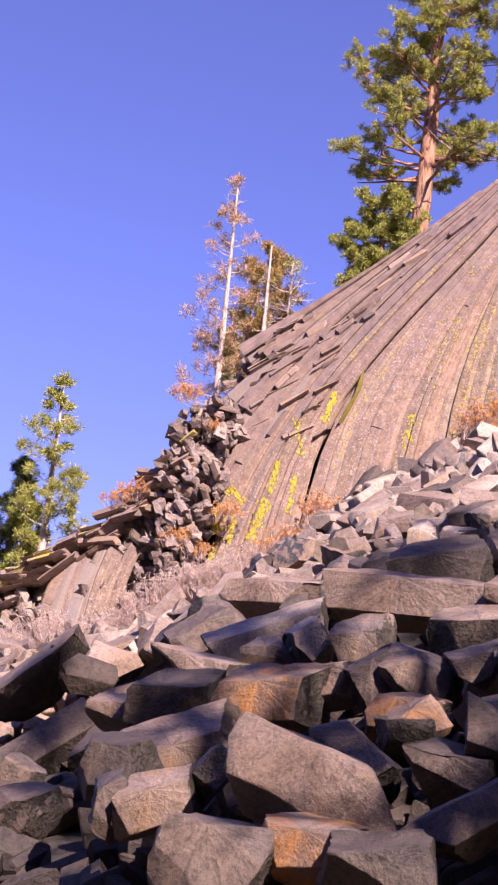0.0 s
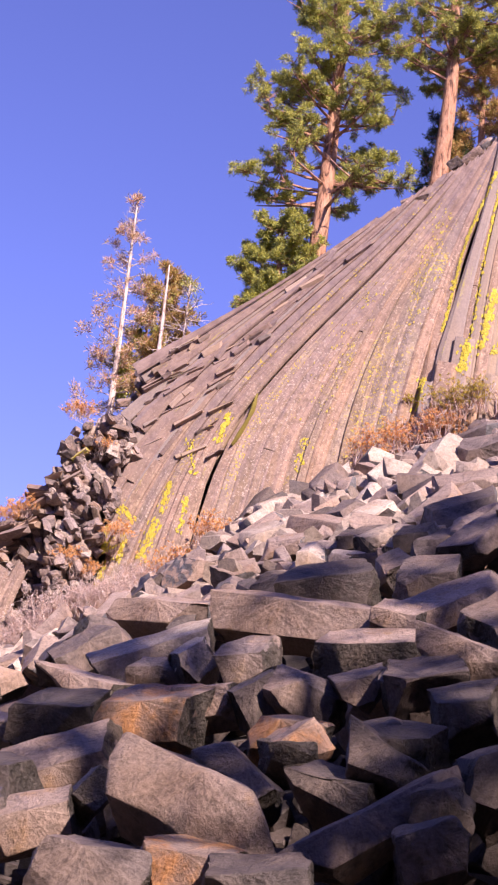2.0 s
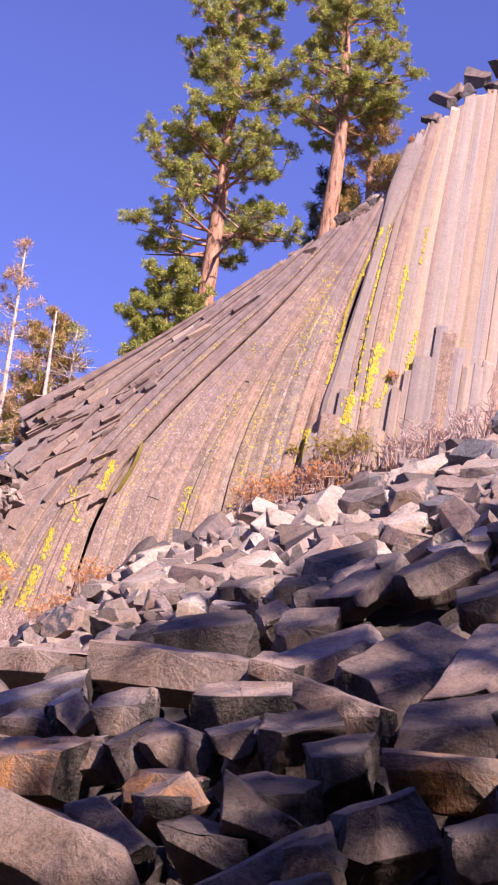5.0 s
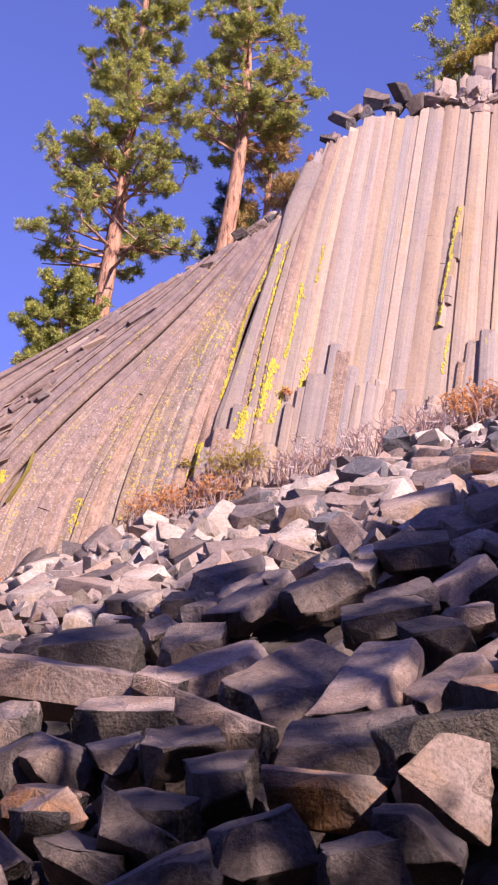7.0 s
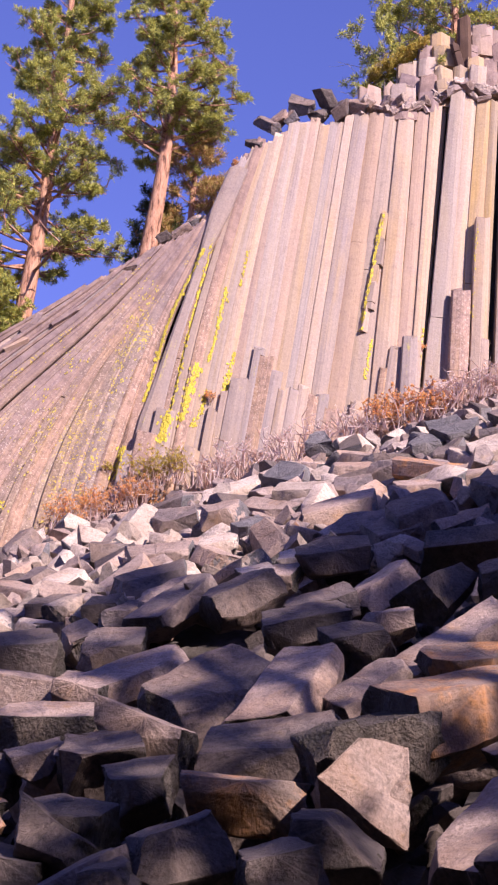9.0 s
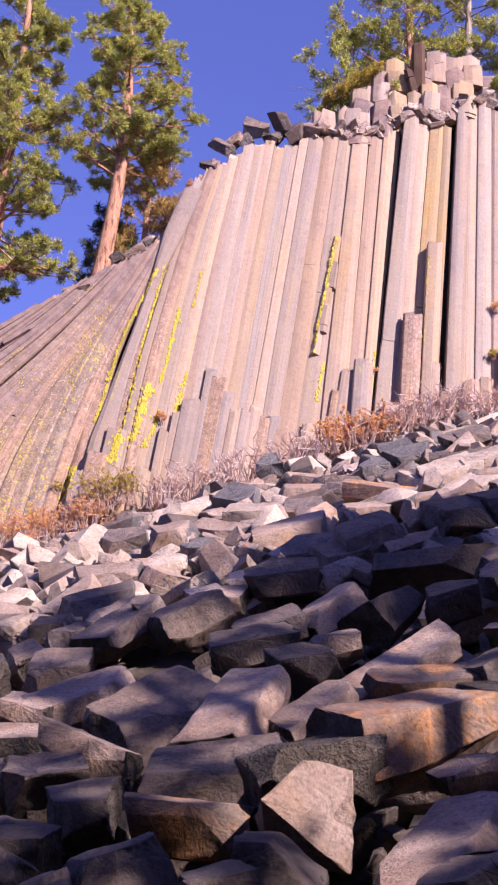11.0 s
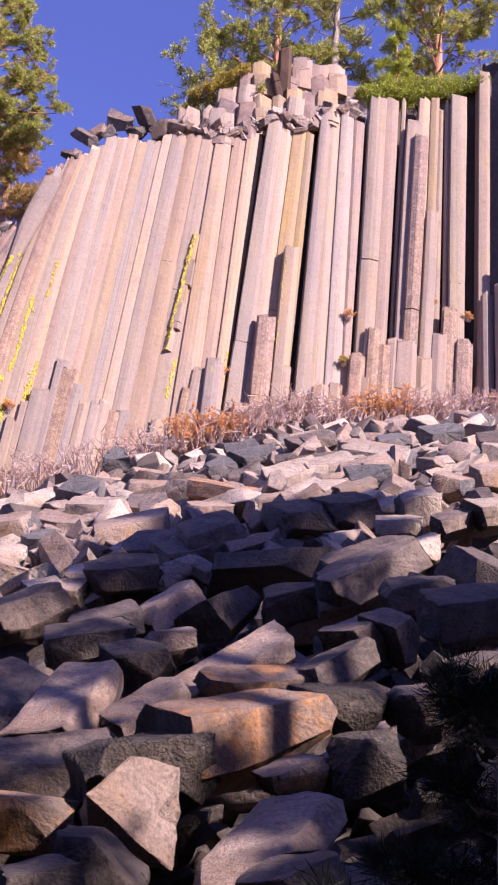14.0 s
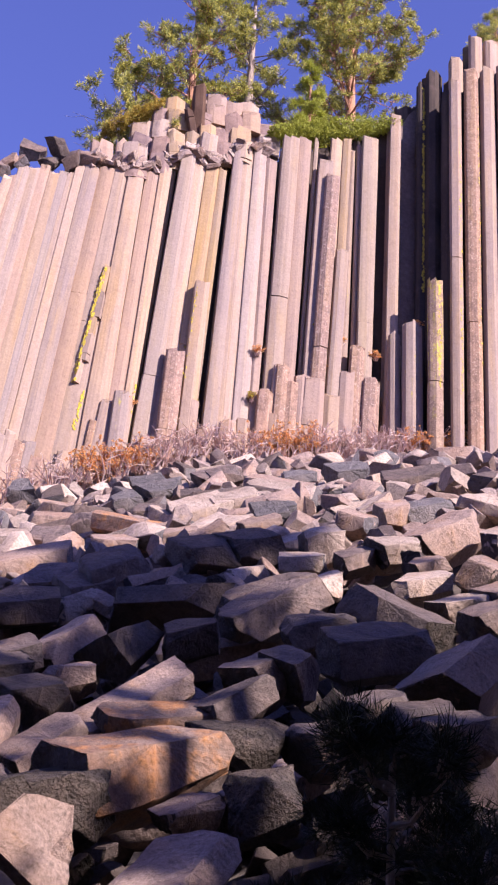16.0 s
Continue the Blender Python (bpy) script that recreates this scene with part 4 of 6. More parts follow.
slab(-0.77, 12.11, 3.46, 5, 22, 0.47, 0.60, 0.38, 18, DARK)
slab(0.86, 10.40, 2.98, 1, 18, 0.48, 0.60, 0.33, 17, DARK)
slab(3.28, 15.48, 6.09, 36, 35, 2.35, 0.55, 0.23, 17, TAN)
slab(3.25, 14.43, 5.58, -6, 9, 1.30, 0.60, 0.25, 33, RUST)
slab(2.71, 12.31, 4.77, 22, 18, 1.40, 0.70, 0.52, 18, RUST)
slab(1.92, 11.96, 4.32, -6, 16, 0.81, 0.70, 0.44, 21, ROUGH, broken=True)
slab(1.34, 11.70, 4.16, 9, 28, 0.41, 0.50, 0.67, 11, ROUGH, broken=True)
slab(0.93, 13.00, 4.19, -4, 11, 1.25, 0.75, 0.32, 34, GREY)
slab(1.32, 10.83, 3.30, -10, 1, 0.72, 0.65, 0.36, 21, DARK)
slab(0.68, 11.80, 3.71, -13, -3, 0.98, 0.60, 0.39, 13, RUST)
slab(2.39, 16.53, 6.59, -10, 6, 0.66, 0.50, 0.36, 21, TAN)
slab(1.89, 18.04, 7.08, 7, 25, 0.84, 0.60, 0.25, 33, GREY)
slab(2.21, 20.70, 8.71, -8, 11, 0.98, 0.70, 0.40, 41, GREY)
slab(2.70, 18.47, 7.69, 30, 40, 1.15, 0.60, 0.36, 0, TAN)
slab(3.18, 17.69, 7.61, 30, 41, 0.72, 0.60, 0.55, -2, DARK)
slab(2.05, 15.50, 6.03, -1, 16, 0.64, 0.60, 0.42, 29, DARK)
slab(1.20, 20.62, 8.25, -8, 12, 0.84, 0.50, 0.32, 32, TAN)
slab(2.80, 10.93, 3.51, 50, 36, 1.67, 0.65, 0.27, -2, TAN)
slab(3.00, 11.84, 4.19, 10, 28, 0.45, 0.45, 0.19, 16, TAN)
slab(4.51, 15.33, 6.59, 11, 29, 0.60, 0.65, 0.36, 22, GREY)
slab(4.95, 15.04, 6.60, 6, 24, 0.50, 0.65, 0.36, 31, GREY)
slab(5.25, 17.91, 8.29, 18, 34, 1.46, 0.80, 0.44, 21, GREY)
slab(5.63, 16.89, 7.71, -24, -11, 0.62, 0.60, 0.33, 31, DARK)
slab(3.71, 12.87, 5.13, -7, 8, 0.69, 0.60, 0.38, 25, ROUGH, broken=True)
slab(3.59, 11.68, 4.44, 0, 16, 0.59, 0.60, 0.34, 18, ROUGH, broken=True)
slab(2.63, 9.80, 3.11, 10, 29, 0.53, 0.60, 0.33, 11, GREY)
slab(3.97, 14.38, 5.96, 18, 35, 0.75, 0.60, 0.34, 7, DARK)
slab(6.42, 16.81, 8.09, -40, -30, 1.40, 0.80, 0.47, 19, DARK)
slab(5.42, 18.53, 8.70, 10, 28, 1.34, 0.70, 0.44, 28, GREY)
slab(5.29, 22.13, 10.59, -5, 14, 0.85, 0.80, 0.49, 37, DARK)
slab(6.03, 21.96, 10.76, -3, 17, 0.81, 0.80, 0.49, 35, DARK)
slab(3.85, 21.95, 10.03, 11, 29, 1.19, 0.80, 0.51, 34, GREY)
slab(5.85, 15.24, 7.03, -3, 14, 1.12, 0.80, 0.44, 33, DARK)
slab(6.46, 14.16, 6.67, 24, 40, 1.13, 0.70, 0.44, -2, TAN)
slab(5.45, 12.73, 5.51, -6, 9, 0.69, 0.60, 0.33, 25, DARK)
slab(5.55, 16.69, 7.65, 1, 19, 0.78, 0.60, 0.33, 29, DARK)
slab(5.16, 13.29, 5.72, 4, 21, 0.52, 0.50, 0.32, 23, DARK)
slab(5.58, 12.17, 5.28, 1, 17, 0.60, 0.60, 0.36, 24, DARK)
slab(4.13, 17.42, 7.59, 2, 20, 0.77, 0.60, 0.33, 27, DARK)
slab(7.66, 15.69, 7.83, 5, 23, 0.95, 0.60, 0.40, 22, GREY)
slab(4.44, 12.69, 5.18, -3, 12, 0.55, 0.50, 0.30, 24, GREY)
slab(-1.33, 29.68, 12.06, 72, 42, 2.32, 0.60, 0.61, -29, PALE)
slab(-0.40, 29.65, 12.15, -15, 9, 0.96, 0.60, 0.33, 49, GREY)
slab(0.54, 27.07, 11.52, -13, 10, 0.89, 0.60, 0.62, 38, TAN)
slab(1.18, 25.59, 10.76, -10, 12, 0.52, 0.50, 0.35, 39, GREY)
slab(0.25, 25.57, 10.22, -53, -26, 1.42, 0.60, 0.25, 21, TAN)
slab(-0.57, 25.13, 9.89, -16, 6, 1.16, 0.60, 0.34, 40, TAN)
slab(-0.09, 23.04, 9.15, 41, 42, 0.62, 0.50, 0.47, -1, PALE)
slab(-0.41, 22.46, 8.47, -38, -16, 1.26, 0.70, 0.29, 31, GREY)
slab(-2.70, 26.33, 9.75, 44, 40, 0.75, 0.50, 0.41, 3, GREY)
slab(-2.05, 25.03, 9.22, 22, 33, 0.78, 0.60, 0.25, 28, PALE)
slab(-2.96, 25.25, 9.08, -40, -15, 1.88, 0.60, 0.37, 20, TAN)
slab(-2.21, 23.29, 8.30, -21, 1, 0.77, 0.60, 0.25, 36, GREY)
slab(-2.88, 22.43, 7.75, -8, 13, 0.37, 0.50, 0.32, 34, PALE)
slab(-2.40, 21.74, 7.54, -39, -17, 0.53, 0.50, 0.28, 18, PALE)
slab(0.97, 20.02, 7.93, 11, 27, 0.47, 0.60, 0.39, 22, TAN)
slab(-1.19, 21.52, 7.86, -12, 8, 0.62, 0.60, 0.29, 34, DARK)
slab(-4.39, 27.03, 9.35, 12, 28, 0.94, 0.60, 0.30, 28, PALE)
slab(-3.76, 24.84, 8.53, -16, 7, 0.76, 0.50, 0.27, 33, TAN)
slab(1.04, 33.09, 14.28, 17, 32, 1.56, 0.60, 0.25, 36, PALE)
slab(1.94, 32.41, 14.36, -45, -18, 1.20, 0.70, 0.29, 54, BROKEN)
slab(2.55, 33.20, 14.93, -64, -30, 2.31, 0.40, 0.17, 14, PALE)
slab(2.31, 28.96, 12.81, -29, -5, 1.58, 0.60, 0.27, 38, PALE)
slab(1.37, 27.82, 11.89, -39, -15, 1.25, 0.60, 0.28, 37, TAN)
slab(1.52, 23.79, 10.07, -65, -36, 1.39, 0.50, 0.47, -17, TAN)
slab(1.15, 25.49, 10.71, 8, 26, 0.48, 0.50, 0.35, 32, BROKEN)
slab(2.65, 24.59, 10.90, 2, 21, 1.37, 0.60, 0.46, 33, TAN)
slab(1.85, 24.58, 10.50, 60, 45, 0.78, 0.40, 0.35, -32, RUST)
slab(2.79, 23.06, 9.88, -14, 6, 0.90, 0.70, 0.29, 48, GREY)
slab(3.25, 28.06, 12.61, -17, 5, 0.80, 0.50, 0.21, 50, GREY)
slab(3.15, 35.84, 16.81, -16, 10, 0.55, 0.60, 0.41, 58, BROKEN)
slab(3.49, 30.96, 14.55, -38, -14, 1.17, 0.60, 0.54, 25, TAN)
slab(3.81, 28.41, 13.32, -27, -5, 0.50, 0.50, 0.48, 38, GREY)
slab(3.39, 21.83, 9.52, 3, 21, 0.87, 0.70, 0.29, 38, GREY)
slab(1.08, 20.83, 8.34, -8, 11, 0.55, 0.60, 0.34, 31, PALE)
slab(5.24, 31.07, 15.17, -55, -28, 1.01, 0.50, 0.39, 19, BROKEN)
slab(5.97, 30.50, 15.13, -4, 18, 0.81, 0.60, 0.35, 44, BROKEN)
slab(5.35, 28.30, 13.65, -16, 6, 0.77, 0.50, 0.27, 43, GREY)
slab(0.55, 24.85, 10.12, -1, 19, 0.63, 0.50, 0.30, 34, PALE)
slab(1.82, 21.55, 8.86, -11, 9, 0.70, 0.60, 0.25, 33, PALE)
slab(4.25, 25.98, 11.95, -20, 1, 0.87, 0.50, 0.21, 34, TAN)
slab(5.83, 31.21, 15.55, -0, 22, 0.86, 0.60, 0.45, 45, BROKEN)
slab(5.40, 31.39, 15.18, -56, -29, 1.22, 0.40, 0.17, 21, PALE)
slab(5.17, 30.54, 14.81, -4, 18, 0.61, 0.50, 0.32, 43, BROKEN)
slab(5.47, 28.02, 13.54, -54, -29, 0.98, 0.50, 0.27, 19, PALE)
slab(6.47, 29.65, 14.76, -10, 12, 0.49, 0.40, 0.23, 45, DARK)
slab(6.36, 27.61, 13.62, 7, 26, 1.30, 0.70, 0.29, 40, PALE)
slab(6.45, 24.89, 12.29, 5, 24, 0.75, 0.50, 0.31, 33, PALE)
slab(7.13, 24.90, 12.55, -5, 16, 0.71, 0.60, 0.32, 48, BROKEN)
slab(7.99, 28.44, 14.68, -34, -14, 1.45, 0.60, 0.25, 38, PALE)
slab(7.50, 31.40, 16.19, 7, 27, 0.96, 0.50, 0.30, 40, GREY)
slab(5.46, 25.33, 12.08, -6, 14, 0.66, 0.50, 0.22, 35, TAN)
slab(6.80, 22.44, 11.06, 8, 26, 0.70, 0.60, 0.26, 26, PALE)
slab(4.94, 26.89, 12.76, -37, -16, 2.56, 0.40, 0.31, 30, RUST)
slab(7.57, 31.27, 16.15, 0, 23, 0.89, 0.50, 0.30, 41, GREY)
slab(8.24, 28.97, 15.09, -35, -14, 1.47, 0.50, 0.23, 35, TAN)
slab(8.92, 29.32, 15.55, -1, 21, 0.74, 0.50, 0.23, 40, BROKEN)
slab(9.68, 28.24, 15.33, -8, 13, 0.75, 0.60, 0.31, 45, BROKEN)
slab(10.67, 26.57, 14.66, -3, 18, 1.34, 0.60, 0.25, 43, GREY)
slab(7.33, 25.56, 12.95, -7, 14, 0.71, 0.60, 0.27, 40, BROKEN)
slab(7.08, 21.55, 10.90, -3, 16, 0.58, 0.60, 0.49, 32, PALE)
slab(6.58, 21.10, 10.24, -11, 7, 0.69, 0.60, 0.25, 29, PALE)
slab(7.89, 22.54, 11.74, -37, -21, 0.58, 0.60, 0.52, 26, TAN)
slab(7.98, 20.43, 10.44, -6, 12, 0.63, 0.60, 0.33, 37, PALE)
slab(8.97, 20.71, 11.06, 13, 31, 1.43, 0.70, 0.46, 19, TAN)
slab(8.19, 17.82, 9.22, -36, -26, 0.61, 0.70, 0.48, 25, TAN)
slab(10.56, 22.85, 12.55, -34, -20, 0.94, 0.50, 0.21, 38, PALE)
slab(9.57, 23.17, 12.47, 3, 23, 0.87, 0.60, 0.31, 29, BROKEN)
slab(8.97, 23.03, 12.29, 3, 22, 0.65, 0.50, 0.42, 32, TAN)
slab(7.44, 20.69, 10.31, 6, 25, 0.65, 0.60, 0.25, 25, GREY)
slab(6.50, 19.23, 9.23, 12, 30, 0.67, 0.60, 0.25, 18, PALE)
slab(7.56, 18.34, 9.07, -3, 14, 0.87, 0.60, 0.25, 29, PALE)
slab(7.68, 16.81, 8.30, 3, 20, 0.73, 0.60, 0.25, 22, PALE)
slab(7.14, 27.67, 14.01, 2, 23, 1.07, 0.60, 0.27, 38, PALE)
slab(6.09, 25.80, 12.52, 14, 31, 0.98, 0.60, 0.25, 27, PALE)
slab(6.81, 24.67, 12.27, 2, 22, 0.83, 0.60, 0.26, 32, TAN)
slab(8.11, 19.30, 9.78, 5, 23, 0.62, 0.50, 0.23, 25, TAN)
slab(12.05, 24.69, 14.10, 16, 22, 1.13, 0.60, 0.34, 31, GREY)
slab(9.77, 20.05, 10.82, 5, 23, 0.90, 0.60, 0.31, 26, PALE)
slab(8.26, 16.70, 8.51, 4, 22, 0.73, 0.70, 0.39, 22, TAN)
block(-6.14, 25.91, 7.39, 0.40, -0.90, -0.19, 2.3, 0.68, PALE)
block(-6.16, 22.14, 6.10, 0.90, 0.07, 0.43, 0.81, 0.65, TAN)
block(-12.26, 34.04, 7.35, 0.56, 0.62, 0.55, 1.56, 1.01, GREY)
block(-12.53, 36.58, 8.26, 0.52, -0.83, -0.20, 2.0, 0.93, GREY)
block(-16.11, 38.54, 7.82, 0.43, 0.88, 0.18, 1.65, 1.00, GREY)
block(-7.32, 23.22, 5.76, 0.41, -0.90, -0.18, 2.0, 0.45, GREY)
block(-13.09, 34.00, 6.98, 0.87, -0.49, 0.08, 1.89, 0.76, PALE)
block(-6.54, 31.04, 9.52, 0.33, -0.92, -0.21, 2.2, 0.59, PALE)
block(1.70, 11.69, 3.59, 0.02, -0.99, 0.15, 0.38, 0.98, TAN, plate=True, chips=6)
block(3.48, 39.84, 18.50, 0.26, -0.85, -0.45, 2.03, 0.84, GREY)
block(-1.75, 38.99, 15.72, 0.93, -0.20, 0.31, 1.29, 1.34, PALE)


def perched():
    """Loose lengths lying on the brow of the cliff."""
    rnd = random.Random(14)
    for x, z, ax, az, length, w, rock in ((2.4, 29.02, 0.9, -0.25, 0.95, 0.8, GREY), (3.12, 29.32, -0.6, 1.0, 0.95, 0.62, DARK), (3.62, 29.05, 0.7, 0.5, 0.7, 0.7, GREY), (1.23, 28.3, 0.8, -0.6, 0.85, 0.42, GREY),
                                          (1.68, 28.5, 0.6, 0.5, 0.65, 0.5, TAN), (0.92, 27.5, 0.8, -0.35, 0.75, 0.4, DARK), (2.85, 28.75, 0.9, 0.2, 0.6, 0.5, DARK), (4.0, 29.2, 0.8, -0.3, 0.8, 0.6, TAN), (2.0, 28.6, 0.6, 0.6, 0.5, 0.45, TAN),
                                          (-3.3, 22.25, 0.9, 0.5, 0.9, 0.28, TAN), (-2.65, 22.75, 0.9, 0.2, 0.9, 0.3, TAN), (-1.6, 23.95, 0.9, 0.5, 0.55, 0.42, DARK), (-1.05, 24.25, 0.9, 0.7, 0.7, 0.36, TAN), (-0.7, 24.65, 0.9, 0.8, 0.5, 0.3, TAN), (12.9, 34.0, 0.9, -0.3, 1.0, 0.6, GREY)):
        block(x, FACE + (1.9 if x > 10 else 0.1), z, ax, -0.3, az, length * 0.9, w * 0.95, rock, rnd.uniform(20, 50), chips=6)


perched()


def crown():
    """Short broken lengths that top the face, packed side by side and set back in two steps."""
    rnd = random.Random(12)
    for back, xs, tops, tall in ((0.2, (3.9, 4.3, 4.8, 5.6, 6.5, 7.2, 8.0, 8.9, 9.5), (29.5, 30.0, 30.25, 30.4, 30.95, 31.35, 31.6, 31.8, 31.5), 1.5),
                                 (0.75, (5.7, 5.9, 6.2, 6.7, 7.1, 8.0, 8.5, 9.5, 10.0), (31.6, 32.15, 32.45, 32.8, 32.9, 33.3, 33.3, 33.4, 32.5), 2.4)):
        x = xs[0]
        while x < xs[-1]:
            half = rnd.uniform(0.22, 0.42)
            top = np.interp(x, xs, tops) + rnd.uniform(-0.2, 0.06)
            for row in range(2 if x > 4.6 else 1):
                # a head, and the length it broke from, a little askew
                high = top - row * rnd.uniform(0.5, 0.8)
                add_column("column", straight(x + rnd.uniform(-0.04, 0.04), high, high - (0.75 if row else tall), rnd.uniform(-0.08, 0.06)), np.full(6, half * 1.06), half * rnd.uniform(0.5, 0.7), FACE + back + (0.12 - 0.2 * row) + rnd.uniform(-0.06, 0.06), 800 + int(x * 20 + back * 300) + row * 7, rnd.choice((C_PALE, C_TAN, C_ROSE, C_ROSE, C_STAIN)), flat=True)
            x += half * 1.8
    add_column("column", straight(7.5, 33.3, 31.3, -0.05), np.full(6, 0.23), 0.24, FACE + 0.5, 888, C_STUMP)
    add_column("column", straight(7.3, 32.1, 31.2, -0.2), np.full(6, 0.14), 0.2, FACE + 0.35, 889, C_STUMP)
    # a ragged fringe of small pieces where the heads of the columns have crumbled
    for i in range(52):
        x = 3.9 + 5.9 * (i + rnd.random()) / 52
        z = np.interp(x, (3.9, 5.1, 6.1, 6.8, 7.2, 8.0, 8.8, 9.8), (28.95, 29.2, 29.4, 29.95, 30.3, 29.95, 30.75, 31.0)) + rnd.uniform(-0.12, 0.3)
        me = block_mesh(rnd.uniform(0.24, 0.55), rnd.uniform(0.18, 0.38), 2600 + i, 4, True)
        me.materials.append((TAN, PALE, PALE, MAUVE)[i % 4])
        me.materials.append((MAUVE, TAN)[i % 2])
        piece = part("broken_piece", me, cliff)
        piece.matrix_world = Matrix.Translation((x, FACE + rnd.uniform(-0.08, 0.1), z)) @ Euler((rnd.uniform(-1, 1), rnd.uniform(-1, 1), rnd.uniform(-1, 1))).to_matrix().to_4x4()


crown()


def fill_blocks(count, y0, y1, seed, over, sink):
    """Blocks between and behind the large ones, smaller up the slope's edge, on the part of the scree near the path."""
    rnd = random.Random(seed)
    made = tries = 0
    verts, faces, kinds = [], [], []
    while made < count and tries < 6000:
        tries += 1
        y = rnd.uniform(y0, y1)
        x = rnd.uniform(-0.37 * y - 1, 0.40 * y + 1)
        w = rnd.uniform(0.32, 0.72) if y > 21 else rnd.uniform(0.45, 0.9)
        length = w * rnd.choice((1.2, 1.4, 1.7, 2.1, 2.6) if y > 21 else (0.9, 1.2, 1.5, 1.9, 2.6))
        if any(abs(x - q[0]) < (q[3] * 0.4 + length * 0.34) * over and abs(y - q[1]) < (q[3] * 0.55 + w * 0.5) * over for q in PLACED):
            continue
        a = rnd.uniform(-0.9, 0.9) + (math.pi / 2 if rnd.random() < 0.45 else 0)
        dx, dy = math.cos(a), math.sin(a)
        dz = talus(x + dx * 0.5, y + dy * 0.5) - talus(x - dx * 0.5, y - dy * 0.5) + rnd.uniform(-0.6, 0.6)
        z = talus(x, y) - sink + rnd.uniform(-0.1, 0.1)
        if y < 25.5:
            # rock is picked by light: darker on the shaded near slope, paler above
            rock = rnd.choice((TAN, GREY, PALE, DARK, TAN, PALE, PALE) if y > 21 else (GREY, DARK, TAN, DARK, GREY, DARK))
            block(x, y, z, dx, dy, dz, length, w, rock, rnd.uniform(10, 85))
        else:
            # high up they are too many to tell apart
            me = block_mesh(length, w, seed * 1000 + made, 4, False, rnd.uniform(5, 60))
            a = Vector((dx, dy, dz)).normalized()
            m = Matrix.Translation((x, y, z)) @ a.to_track_quat("X", "Z").to_matrix().to_4x4()
            base = len(verts)
            verts += [m @ v.co for v in me.vertices]
            faces += [tuple(base + q for q in p.vertices) for p in me.polygons]
            k = rnd.choice((0, 0, 1, 2, 2, 3, 0, 2))
            # broken ends are blue-grey; undersides share it as painted shade
            kinds += [4 if abs(p.normal.x) > 0.75 or p.normal.z < -0.5 else k for p in me.polygons]
            bpy.data.meshes.remove(me)
            PLACED.append((x, y, max(length, w), w))
        made += 1
    if verts:
        me = mesh_from("scree_blocks", verts, faces, TAN, smooth=40)
        for rock in (GREY, PALE, DARK, BROKEN):
            me.materials.append(rock)
        me.polygons.foreach_set("material_index", kinds)
        tagged(new("scree_blocks", me), "many tan and grey basalt blocks high on the scree", "rubble", kind="stuff")


fill_blocks(300, 20, 36.8, 33, 0.66, 0.12)
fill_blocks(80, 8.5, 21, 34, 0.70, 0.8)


def rubble(name, count, y0, y1, sink, rock, seed, label):
    """The lower layer of broken pieces that shows in the gaps, in one mesh."""
    rnd = random.Random(seed)
    verts, faces = [], []
    shapes = []
    for s in range(10):
        me = block_mesh(rnd.uniform(0.5, 0.9), rnd.uniform(0.35, 0.55), 5000 + s, 3, False)
        shapes.append(([v.co.copy() for v in me.vertices], [tuple(p.vertices) for p in me.polygons]))
        bpy.data.meshes.remove(me)
    for i in range(count):
        y = rnd.uniform(y0, y1)
        x = rnd.uniform(-0.42 * y - 2, 0.46 * y + 2)
        vs, fs = shapes[rnd.randrange(10)]
        m = Matrix.Translation((x, y, talus(x, y) - sink + rnd.uniform(-0.12, 0.12))) @ Euler((rnd.uniform(0, 6), rnd.uniform(-0.6, 0.6), rnd.uniform(0, 6))).to_matrix().to_4x4() @ Matrix.Diagonal((rnd.uniform(0.7, 1.25), rnd.uniform(0.6, 1.1), rnd.uniform(0.4, 1.0), 1))
        b = len(verts)
        verts += [m @ v for v in vs]
        faces += [tuple(b + q for q in f) for f in fs]
    ob = new(name, mesh_from(name, verts, faces, rock))
    tagged(ob, label, "rubble", kind="stuff")


# near rubble is darkened for shade in the gaps, the higher stays tan
rubble("rubble", 1100, 8, 22, 1.25, DARK, 44, "basalt rubble darkened as shade in the gaps under the large blocks")
rubble("sunlit_rubble", 1500, 21.5, 37.2, 0.5, TAN, 45, "tan basalt rubble between blocks high on the scree")
rubble("scree_chips", 520, 22.5, 36.8, 0.22, MAUVE, 46, "angular mauve-grey basalt chips among larger blocks")
rubble("pale_chips", 420, 22.5, 36.8, 0.2, PALE, 47, "angular pale basalt chips among larger blocks")


def edge_of_flank(z):
    """Where the standing columns give way to loose blocks."""
    return float(np.interp(z, (9.0, 10.8, 12.8, 14.3, 15.9, 17.5), (-11.3, -11.0, -10.75, -10.5, -10.2, -9.7)))


